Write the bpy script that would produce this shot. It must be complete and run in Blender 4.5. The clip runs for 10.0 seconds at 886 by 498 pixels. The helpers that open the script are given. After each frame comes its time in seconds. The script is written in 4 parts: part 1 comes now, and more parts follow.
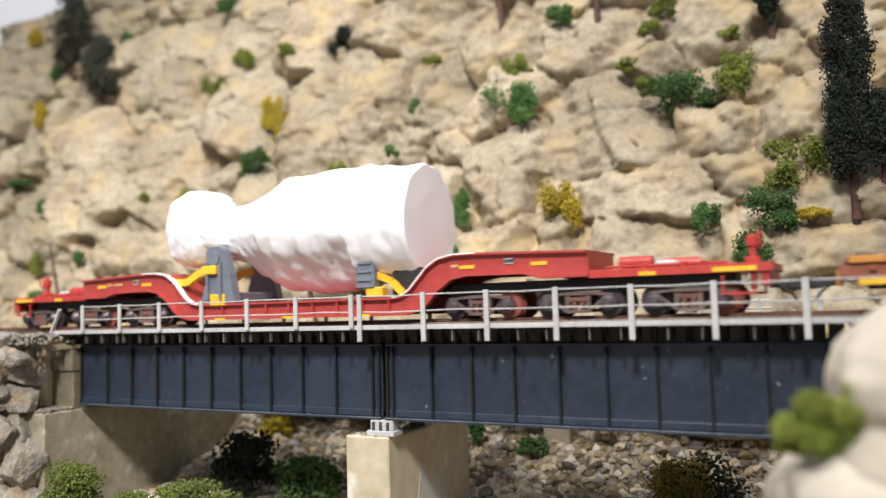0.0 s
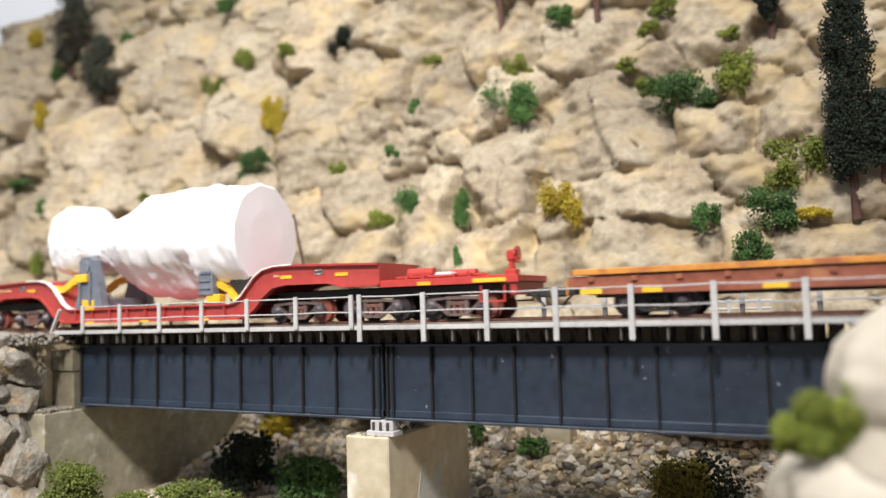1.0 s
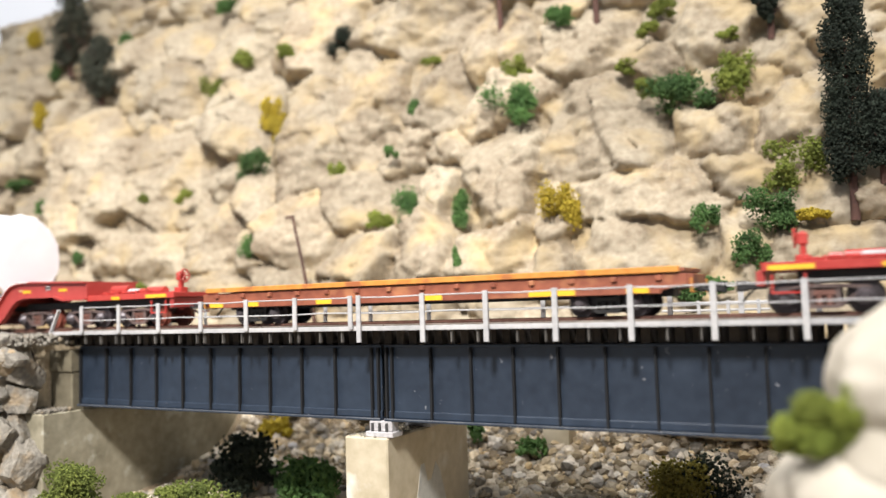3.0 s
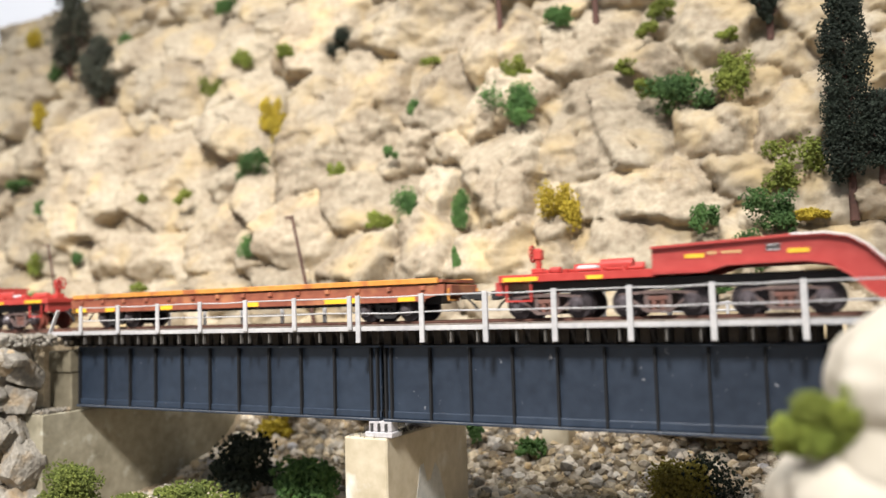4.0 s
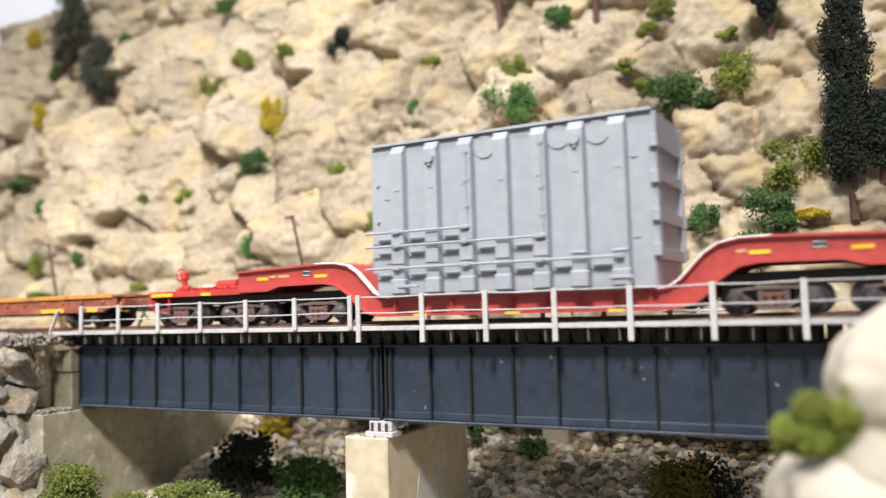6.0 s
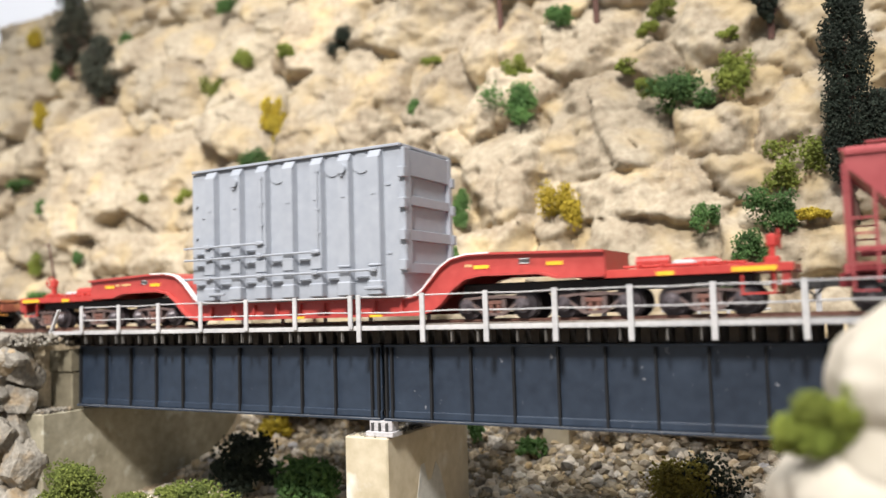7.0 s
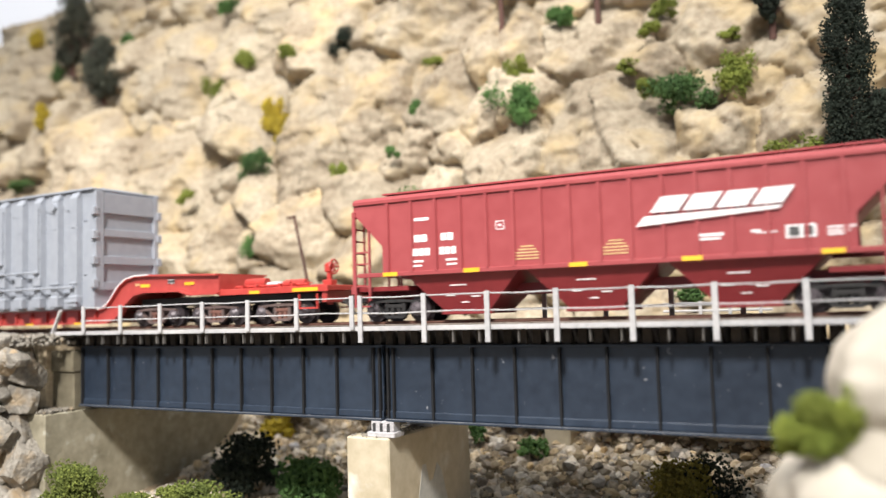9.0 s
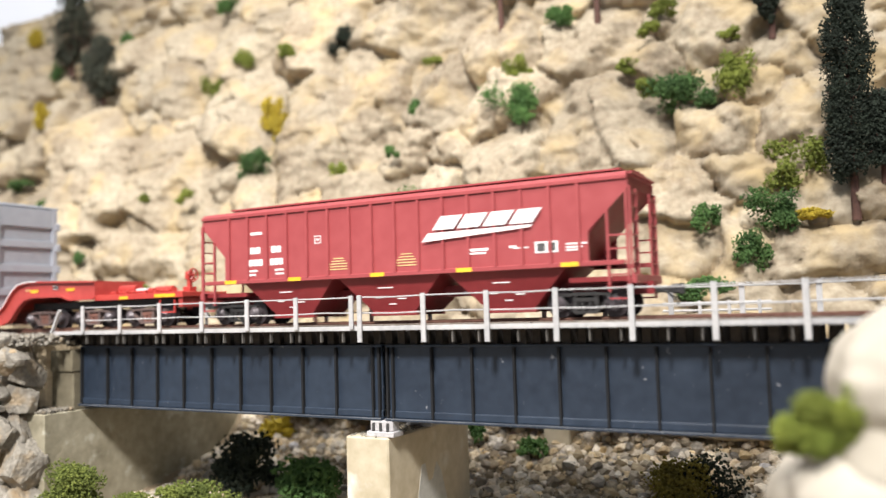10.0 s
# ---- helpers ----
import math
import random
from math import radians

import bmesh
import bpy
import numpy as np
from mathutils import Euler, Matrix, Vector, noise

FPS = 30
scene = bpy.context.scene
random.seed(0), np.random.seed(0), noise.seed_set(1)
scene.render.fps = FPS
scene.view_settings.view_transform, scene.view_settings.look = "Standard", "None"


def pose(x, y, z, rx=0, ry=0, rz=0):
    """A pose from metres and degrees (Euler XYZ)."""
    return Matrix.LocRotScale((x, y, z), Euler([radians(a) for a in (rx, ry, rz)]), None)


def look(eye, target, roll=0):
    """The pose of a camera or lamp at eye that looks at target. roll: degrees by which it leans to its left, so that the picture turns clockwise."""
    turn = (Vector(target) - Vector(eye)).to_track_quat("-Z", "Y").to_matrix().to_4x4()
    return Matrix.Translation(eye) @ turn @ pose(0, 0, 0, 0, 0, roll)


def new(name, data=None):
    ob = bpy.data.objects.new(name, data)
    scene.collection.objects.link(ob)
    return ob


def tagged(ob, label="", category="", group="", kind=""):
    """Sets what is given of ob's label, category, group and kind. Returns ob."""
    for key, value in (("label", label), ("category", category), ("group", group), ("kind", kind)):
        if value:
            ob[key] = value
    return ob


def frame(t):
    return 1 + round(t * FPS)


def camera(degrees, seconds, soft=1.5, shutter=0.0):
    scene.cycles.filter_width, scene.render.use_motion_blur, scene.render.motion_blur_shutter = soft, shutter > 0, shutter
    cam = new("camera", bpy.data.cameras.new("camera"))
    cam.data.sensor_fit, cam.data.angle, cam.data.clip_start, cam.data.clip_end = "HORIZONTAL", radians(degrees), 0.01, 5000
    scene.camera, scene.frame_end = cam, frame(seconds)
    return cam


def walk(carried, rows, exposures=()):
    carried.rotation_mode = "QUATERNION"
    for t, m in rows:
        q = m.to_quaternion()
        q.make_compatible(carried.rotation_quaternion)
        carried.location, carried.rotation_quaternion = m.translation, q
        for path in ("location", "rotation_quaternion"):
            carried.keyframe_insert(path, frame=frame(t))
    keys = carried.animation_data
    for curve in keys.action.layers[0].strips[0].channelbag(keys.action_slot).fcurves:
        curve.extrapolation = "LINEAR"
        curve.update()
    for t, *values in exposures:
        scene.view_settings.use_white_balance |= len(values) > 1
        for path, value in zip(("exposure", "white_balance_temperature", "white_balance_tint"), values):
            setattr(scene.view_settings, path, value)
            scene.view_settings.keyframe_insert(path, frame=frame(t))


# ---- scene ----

# A model railway: all measures below are in millimetres, turned into metres by MM.
MM = 0.001
SEED = random.Random(7)

# ---- camera ----
cam = camera(57.40, 10.0, soft=1.5, shutter=0.4)
EYE = Vector((172.75, -297.24, 5.63)) * MM
YAW, PITCH, ROLL = 28.556, 3.993, -1.715


def cam_pose(dx, dy):
    """The camera's pose, nudged by small angles (thousandths of a radian)."""
    yaw, pit = radians(YAW) + dx * 0.001, radians(PITCH) + dy * 0.001
    ahead = Vector((-math.sin(yaw) * math.cos(pit), math.cos(yaw) * math.cos(pit), math.sin(pit)))
    return look(EYE, EYE + ahead, ROLL)


walk(cam, [(t, cam_pose(-x / 1.432, y / 1.432)) for t, x, y in (
    (0.0, 0.0, 0.0), (0.5, 1.4, 0.2), (1.0, 0.0, 0.2), (1.5, 0.2, 0.4), (2.0, 1.4, 1.4), (2.5, 1.2, 1.4), (4.0, 2.6, 2.0),
    (4.5, 2.9, 1.6), (5.0, 3.0, 1.2), (5.5, 2.6, 1.4), (7.0, 1.4, 1.2), (7.5, 1.0, 0.2), (8.0, 0.0, -0.4), (8.5, -0.4, 1.0),
    (9.0, -1.2, 2.0), (9.5, -0.6, 2.2), (10.0, -0.2, 1.4))],
     exposures=[(0.0, 0.0), (1.0, 0.08), (2.0, 0.26), (3.0, 0.34), (5.5, 0.32), (7.5, 0.32), (10.0, 0.4)])
cam.data.dof.use_dof = True
cam.data.dof.focus_distance = 0.338
cam.data.dof.aperture_fstop = 7.2

# ---- light ----
world = bpy.data.worlds.new("room_light")
scene.world = world
world.use_nodes = True
world.node_tree.nodes["Background"].inputs[0].default_value = (0.88, 0.93, 1.0, 1)
world.node_tree.nodes["Background"].inputs[1].default_value = 0.34
lamp_data = bpy.data.lights.new("overhead_lamp", "SPOT")
lamp_data.energy, lamp_data.color, lamp_data.shadow_soft_size = 142, (1.0, 0.96, 0.915), 0.1
lamp_data.spot_size, lamp_data.spot_blend = radians(43), 1.0
lamp = new("overhead_lamp", lamp_data)
lamp.matrix_world = look((0.3, -1.05, 1.05), (-0.2, 0.02, 0.02))
# Second lamp, unseen: added to brighten the gravel behind the bridge.
fill_data = bpy.data.lights.new("overhead_lamp", "AREA")
fill_data.shape, fill_data.size, fill_data.energy, fill_data.color = "DISK", 0.3, 17, (1.0, 0.97, 0.93)
fill_lamp = new("overhead_lamp", fill_data)
fill_lamp.matrix_world = look((-0.05, -0.62, 1.5), (-0.05, 0.05, 0))


# ---- materials ----
def material(name, dark, light, rough=0.6, metal=0.0, scale=300.0, bump=0.2, fine=4.0, spot=None, spot_at=0.68, vary=0.0, coat=0.0, spot_scale=0.45, spot_soft=0.05, island=0.0):
    """A procedural surface: two colours mixed by noise at two scales, a bump, and spots of a third colour."""
    m = bpy.data.materials.new(name)
    m.use_nodes = True
    n, l = m.node_tree.nodes, m.node_tree.links
    b = n["Principled BSDF"]
    b.inputs["Metallic"].default_value = metal
    b.inputs["Coat Weight"].default_value = coat
    tc = n.new("ShaderNodeTexCoord")
    info = n.new("ShaderNodeObjectInfo")
    add = n.new("ShaderNodeVectorMath")
    l.new(tc.outputs["Object"], add.inputs[0])
    scl = n.new("ShaderNodeVectorMath")
    scl.operation = "SCALE"
    scl.inputs[0].default_value = (0.37, 0.61, 0.23)
    l.new(info.outputs["Random"], scl.inputs["Scale"])
    l.new(scl.outputs[0], add.inputs[1])
    big = n.new("ShaderNodeTexNoise")
    big.inputs["Scale"].default_value, big.inputs["Detail"].default_value = scale * 0.16, 4
    small = n.new("ShaderNodeTexNoise")
    small.inputs["Scale"].default_value, small.inputs["Detail"].default_value = scale * fine * 0.5, 5
    for t in (big, small):
        l.new(add.outputs[0], t.inputs["Vector"])
    mixf = n.new("ShaderNodeMath")
    mixf.operation = "MULTIPLY_ADD"
    mixf.inputs[1].default_value = 0.45
    l.new(small.outputs["Fac"], mixf.inputs[0])
    half = n.new("ShaderNodeMath")
    half.operation = "MULTIPLY"
    half.inputs[1].default_value = 0.55
    l.new(big.outputs["Fac"], half.inputs[0])
    l.new(half.outputs[0], mixf.inputs[2])
    ramp = n.new("ShaderNodeValToRGB")
    ramp.color_ramp.elements[0].position, ramp.color_ramp.elements[1].position = 0.36, 0.64
    ramp.color_ramp.elements[0].color, ramp.color_ramp.elements[1].color = (*dark, 1), (*light, 1)
    l.new(mixf.outputs[0], ramp.inputs[0])
    out = ramp.outputs[0]
    if spot:
        sp = n.new("ShaderNodeTexNoise")
        sp.inputs["Scale"].default_value, sp.inputs["Detail"].default_value = scale * spot_scale, 6
        off = n.new("ShaderNodeVectorMath")
        off.inputs[1].default_value = (3.1, 1.7, 5.3)
        l.new(add.outputs[0], off.inputs[0])
        l.new(off.outputs[0], sp.inputs["Vector"])
        sr = n.new("ShaderNodeValToRGB")
        sr.color_ramp.elements[0].position, sr.color_ramp.elements[1].position = spot_at - spot_soft, spot_at + spot_soft
        l.new(sp.outputs["Fac"], sr.inputs[0])
        mx = n.new("ShaderNodeMix")
        mx.data_type = "RGBA"
        l.new(sr.outputs[0], mx.inputs["Factor"])
        l.new(out, mx.inputs["A"])
        mx.inputs["B"].default_value = (*spot, 1)
        out = mx.outputs["Result"]
    if vary:
        hsv = n.new("ShaderNodeHueSaturation")
        mr = n.new("ShaderNodeMapRange")
        mr.inputs["To Min"].default_value, mr.inputs["To Max"].default_value = 1 - vary, 1 + vary
        l.new(info.outputs["Random"], mr.inputs["Value"])
        l.new(mr.outputs[0], hsv.inputs["Value"])
        l.new(out, hsv.inputs["Color"])
        out = hsv.outputs[0]
    if island:
        geo = n.new("ShaderNodeNewGeometry")
        each = n.new("ShaderNodeHueSaturation")
        span = n.new("ShaderNodeMapRange")
        span.inputs["To Min"].default_value, span.inputs["To Max"].default_value = 1 - island, 1 + island * 0.6
        l.new(geo.outputs["Random Per Island"], span.inputs["Value"])
        l.new(span.outputs[0], each.inputs["Value"])
        tint = n.new("ShaderNodeMath")
        tint.operation = "PINGPONG"
        tint.inputs[1].default_value = 0.09
        l.new(geo.outputs["Random Per Island"], tint.inputs[0])
        sat = n.new("ShaderNodeMapRange")
        sat.inputs["From Max"].default_value = 0.09
        sat.inputs["To Min"].default_value, sat.inputs["To Max"].default_value = 0.45, 1.35
        l.new(tint.outputs[0], sat.inputs["Value"])
        l.new(sat.outputs[0], each.inputs["Saturation"])
        l.new(out, each.inputs["Color"])
        out = each.outputs[0]
    l.new(out, b.inputs["Base Color"])
    rr = n.new("ShaderNodeMapRange")
    rr.inputs["To Min"].default_value, rr.inputs["To Max"].default_value = max(0.05, rough - 0.12), min(1, rough + 0.12)
    l.new(small.outputs["Fac"], rr.inputs["Value"])
    l.new(rr.outputs[0], b.inputs["Roughness"])
    bp = n.new("ShaderNodeBump")
    bp.inputs["Strength"].default_value, bp.inputs["Distance"].default_value = bump, 0.0012
    l.new(mixf.outputs[0], bp.inputs["Height"])
    l.new(bp.outputs[0], b.inputs["Normal"])
    return m


M_ROCK = material("tan_rock", (0.23, 0.178, 0.12), (0.44, 0.38, 0.285), 0.92, scale=110, bump=1.0, fine=5, spot=(0.46, 0.35, 0.19), spot_at=0.62, spot_soft=0.13, spot_scale=0.3, vary=0.18)
M_EARTH = material("sandy_earth", (0.37, 0.29, 0.19), (0.64, 0.54, 0.38), 0.95, scale=200, bump=0.9, fine=5)
M_GRAVEL = material("river_gravel", (0.26, 0.2, 0.13), (0.58, 0.5, 0.375), 0.9, scale=260, bump=0.7, vary=0.3, island=0.72)
M_GREYROCK = material("pale_grey_rock", (0.1, 0.09, 0.075), (0.29, 0.265, 0.225), 0.9, scale=220, bump=1.0, fine=5, spot=(0.27, 0.2, 0.12), spot_at=0.6, spot_soft=0.1, vary=0.2)
M_NEARROCK = material("cream_plaster_rock", (0.47, 0.42, 0.34), (0.6, 0.55, 0.47), 0.9, scale=60, bump=0.6)
M_CONCRETE = material("cast_concrete", (0.42, 0.36, 0.25), (0.6, 0.53, 0.4), 0.85, scale=90, bump=0.35, spot=(0.66, 0.64, 0.57), spot_at=0.64)
# Seat and coping: about half the wing wall's tone, with paler spots.
M_OLIVE = material("dark_olive_concrete", (0.095, 0.08, 0.05), (0.2, 0.175, 0.12), 0.85, scale=80, bump=0.4, spot=(0.27, 0.25, 0.2), spot_at=0.64, spot_scale=0.8)
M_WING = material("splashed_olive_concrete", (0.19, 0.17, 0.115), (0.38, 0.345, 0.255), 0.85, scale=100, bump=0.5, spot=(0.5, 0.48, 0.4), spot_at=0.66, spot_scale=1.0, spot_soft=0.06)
M_EDGE = material("worn_steel_edge", (0.07, 0.08, 0.1), (0.2, 0.21, 0.23), 0.5, scale=300, bump=0.2)
M_STAIN = material("pale_stain", (0.42, 0.42, 0.39), (0.55, 0.54, 0.5), 0.85, scale=200, bump=0.2)
M_GIRDER = material("blue_black_steel", (0.015, 0.0235, 0.04), (0.027, 0.041, 0.066), 0.45, scale=120, bump=0.1, spot=(0.32, 0.33, 0.36), spot_at=0.74, spot_scale=3.2)
# Girder paint again, near black: the stiffeners' shade put into their colour.
M_STIFF = material("shaded_girder_steel", (0.003, 0.0035, 0.005), (0.008, 0.009, 0.012), 0.85, scale=120, bump=0.1)
M_WOOD = material("weathered_timber", (0.11, 0.09, 0.075), (0.24, 0.2, 0.17), 0.9, scale=300, bump=0.5, vary=0.2)
M_OUT = material("grey_timber_bracket", (0.07, 0.064, 0.058), (0.13, 0.12, 0.11), 0.8, scale=300, bump=0.3, vary=0.2)
M_TIE = material("dark_timber", (0.022, 0.018, 0.015), (0.06, 0.05, 0.042), 0.9, scale=300, bump=0.4, vary=0.25)
M_RAIL = material("rusty_rail", (0.12, 0.055, 0.04), (0.24, 0.12, 0.09), 0.55, metal=0.3, scale=250, bump=0.2)
M_WHITE = material("dull_white_paint", (0.36, 0.36, 0.37), (0.52, 0.51, 0.51), 0.6, scale=260, bump=0.2)
M_PLASTER = material("white_casting", (0.34, 0.33, 0.34), (0.56, 0.54, 0.55), 0.8, scale=400, bump=0.7)
M_RED = material("red_paint", (0.36, 0.045, 0.04), (0.45, 0.07, 0.06), 0.36, scale=150, bump=0.08, spot=(0.33, 0.05, 0.04), spot_at=0.66)
M_REDBRIGHT = material("bright_red_paint", (0.38, 0.036, 0.03), (0.49, 0.062, 0.05), 0.36, scale=150, bump=0.08)
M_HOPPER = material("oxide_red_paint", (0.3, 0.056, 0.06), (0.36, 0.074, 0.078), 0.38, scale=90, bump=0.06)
# Darker copy of the hopper paint; stands in for shade on bays and ends.
M_HOPSHADE = material("shaded_oxide_red", (0.2, 0.02, 0.024), (0.26, 0.03, 0.034), 0.5, scale=120, bump=0.1)
M_ORANGE = material("orange_paint", (0.5, 0.19, 0.035), (0.68, 0.31, 0.07), 0.45, scale=160, bump=0.15, spot=(0.36, 0.12, 0.045), spot_at=0.6)
M_BROWN = material("faded_brown_paint", (0.2, 0.058, 0.034), (0.34, 0.11, 0.06), 0.55, scale=140, bump=0.1, spot=(0.42, 0.17, 0.08), spot_at=0.62)
M_YELLOW = material("yellow_paint", (0.75, 0.42, 0.02), (0.85, 0.52, 0.04), 0.5, scale=200, bump=0.1)
M_PALE = material("pale_yellow_lettering", (0.62, 0.47, 0.2), (0.72, 0.57, 0.28), 0.5, scale=300, bump=0.02)
M_GREY = material("grey_styrene", (0.265, 0.285, 0.325), (0.32, 0.34, 0.38), 0.5, scale=120, bump=0.08)
M_STAND = material("blue_grey_paint", (0.13, 0.15, 0.19), (0.19, 0.21, 0.25), 0.5, scale=150, bump=0.1)
M_WRAP = material("white_shrink_wrap", (0.86, 0.86, 0.9), (0.93, 0.93, 0.96), 0.35, scale=70, bump=0.45, fine=2)
M_TRUCK = material("rust_brown_casting", (0.085, 0.058, 0.052), (0.18, 0.125, 0.115), 0.7, scale=350, bump=0.4)
M_WHEEL = material("dark_wheel_steel", (0.028, 0.023, 0.026), (0.075, 0.06, 0.064), 0.45, metal=0.3, scale=300, bump=0.2)
M_CAP = material("grey_bearing_cap", (0.07, 0.06, 0.066), (0.15, 0.13, 0.14), 0.4, metal=0.3, scale=300, bump=0.2)
M_NEST = material("rusty_spring", (0.13, 0.06, 0.045), (0.24, 0.11, 0.085), 0.7, scale=300, bump=0.3)
M_RUSTWHEEL = material("rust_red_wheel", (0.2, 0.05, 0.035), (0.3, 0.09, 0.06), 0.6, scale=300, bump=0.2)
M_BLACK = material("grimy_black", (0.012, 0.012, 0.013), (0.035, 0.033, 0.032), 0.6, scale=250, bump=0.2)
M_LETTER = material("white_lettering", (0.8, 0.78, 0.78), (0.88, 0.86, 0.86), 0.5, scale=300, bump=0.02)
M_SHEET = material("dark_sign_panel", (0.06, 0.06, 0.06), (0.1, 0.1, 0.1), 0.5, scale=300, bump=0.02)
M_GREEN = material("green_foam_foliage", (0.035, 0.085, 0.022), (0.1, 0.2, 0.05), 0.95, scale=500, bump=0.8, vary=0.25)
M_LIME = material("olive_foam_foliage", (0.1, 0.135, 0.016), (0.25, 0.285, 0.05), 0.95, scale=500, bump=0.8, vary=0.2)
M_MUSTARD = material("mustard_foam_foliage", (0.3, 0.22, 0.015), (0.52, 0.4, 0.04), 0.95, scale=500, bump=0.8, vary=0.2)
M_OLIVEBUSH = material("olive_brown_foliage", (0.1, 0.085, 0.012), (0.24, 0.2, 0.03), 0.95, scale=500, bump=0.8)
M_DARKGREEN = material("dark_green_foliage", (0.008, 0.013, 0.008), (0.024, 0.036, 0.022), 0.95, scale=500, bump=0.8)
M_LOWBUSH = material("moss_green_foliage", (0.05, 0.072, 0.012), (0.17, 0.2, 0.036), 0.95, scale=500, bump=0.8)
M_BED = material("brown_stream_bed", (0.12, 0.088, 0.052), (0.28, 0.22, 0.145), 0.95, scale=260, bump=0.9, fine=5)
M_GREYGREEN = material("grey_green_foliage", (0.03, 0.034, 0.024), (0.075, 0.08, 0.055), 0.95, scale=500, bump=0.8)
M_BARK = material("red_brown_bark", (0.06, 0.03, 0.024), (0.13, 0.065, 0.05), 0.9, scale=300, bump=0.6)
M_WALL = material("self_lit_pale_wall", (0.78, 0.78, 0.8), (0.84, 0.84, 0.86), 0.9, scale=10, bump=0.05)
# The wall emits a little, in place of lamp light it doesn't get.
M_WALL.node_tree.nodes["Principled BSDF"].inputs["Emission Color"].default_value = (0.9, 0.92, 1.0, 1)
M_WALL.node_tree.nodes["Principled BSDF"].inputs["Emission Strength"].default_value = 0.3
M_COPPER = material("dark_metal", (0.05, 0.05, 0.05), (0.1, 0.1, 0.1), 0.5, metal=0.5, scale=300, bump=0.1)


# ---- mesh helpers (millimetres) ----
def box(bm, x0, x1, y0, y1, z0, z1, bevel=0.0):
    r = bmesh.ops.create_cube(bm, size=1)["verts"]
    for v in r:
        v.co = Vector(((x0 + x1) / 2 + v.co.x * (x1 - x0), (y0 + y1) / 2 + v.co.y * (y1 - y0), (z0 + z1) / 2 + v.co.z * (z1 - z0)))
    if bevel:
        bmesh.ops.bevel(bm, geom=list({e for v in r for e in v.link_edges}), offset=bevel, segments=1, affect="EDGES")
    return bm


def cyl(bm, a, b, r, seg=10, r2=None):
    a, b = Vector(a), Vector(b)
    d = b - a
    m = Matrix.Translation((a + b) / 2) @ d.to_track_quat("Z", "Y").to_matrix().to_4x4()
    bmesh.ops.create_cone(bm, cap_ends=True, segments=seg, radius1=r, radius2=r if r2 is None else r2, depth=d.length, matrix=m)
    return bm


def bar(bm, a, b, w, h):
    """A square bar from a to b."""
    a, b = Vector(a), Vector(b)
    d = b - a
    m = Matrix.Translation((a + b) / 2) @ d.to_track_quat("Z", "Y").to_matrix().to_4x4() @ Matrix.Diagonal((w, h, d.length, 1))
    bmesh.ops.create_cube(bm, size=1, matrix=m)
    return bm


def prism(bm, outline, y0, y1):
    """An outline of (x, z) drawn out from y0 to y1."""
    lo = [bm.verts.new((x, y0, z)) for x, z in outline]
    hi = [bm.verts.new((x, y1, z)) for x, z in outline]
    bm.faces.new(lo)
    bm.faces.new(hi[::-1])
    for i in range(len(lo)):
        j = (i + 1) % len(lo)
        bm.faces.new((lo[j], lo[i], hi[i], hi[j]))
    return bm


def ribbon(bm, line, y0, y1, thick):
    """A plate that follows the line of (x, z), of that thickness below it."""
    outline = list(line)
    under = []
    for i, (x, z) in enumerate(line):
        a, b = line[max(0, i - 1)], line[min(len(line) - 1, i + 1)]
        d = Vector((b[0] - a[0], b[1] - a[1])).normalized()
        under.append((x + d.y * thick, z - d.x * thick))
    return prism(bm, outline + under[::-1], y0, y1)


def mesh_of(name, bm, mat, smooth=False):
    bmesh.ops.recalc_face_normals(bm, faces=bm.faces)
    bm.transform(Matrix.Scale(MM, 4))
    me = bpy.data.meshes.new(name)
    bm.to_mesh(me)
    bm.free()
    me.materials.append(mat)
    if smooth:
        me.polygons.foreach_set("use_smooth", [True] * len(me.polygons))
    return me


def part(name, bm, mat, parent, label="", at=(0, 0, 0), smooth=False):
    """One mesh object under a thing or a part, at a place in millimetres."""
    ob = new(name, bm if isinstance(bm, bpy.types.Mesh) else mesh_of(name, bm, mat, smooth))
    ob.parent = parent
    ob.location = Vector(at) * MM
    return tagged(ob, label=label)


def thing(name, label, category, group="", at=(0, 0, 0), kind=""):
    ob = new(name)
    ob.empty_display_size = 0.01
    ob.location = Vector(at) * MM
    return tagged(ob, label, category, group, kind)


def whole(name, bm, mat, label, category, group="", at=(0, 0, 0), kind="", smooth=False):
    ob = new(name, mesh_of(name, bm, mat, smooth))
    ob.location = Vector(at) * MM
    return tagged(ob, label, category, group, kind)


def fresh():
    return bmesh.new()


def lattice(x, y, seed):
    """Smooth value noise over arrays x, y."""
    rng = np.random.default_rng(seed)
    tab = rng.random((128, 128))
    xi, yi = np.floor(x).astype(int), np.floor(y).astype(int)
    fx, fy = x - xi, y - yi
    fx, fy = fx * fx * (3 - 2 * fx), fy * fy * (3 - 2 * fy)
    g = lambda i, j: tab[(xi + i) % 128, (yi + j) % 128]
    return (g(0, 0) * (1 - fx) + g(1, 0) * fx) * (1 - fy) + (g(0, 1) * (1 - fx) + g(1, 1) * fx) * fy - 0.5


def fbm(x, y, seed, octaves=4):
    return sum(lattice(x * 2 ** o, y * 2 ** o, seed + o) * 0.5 ** o for o in range(octaves))


# ---- cliff ----
CLIFF_Y, CLIFF_LEAN = 104.0, 0.5


def cliff_y(z):
    return CLIFF_Y + CLIFF_LEAN * z


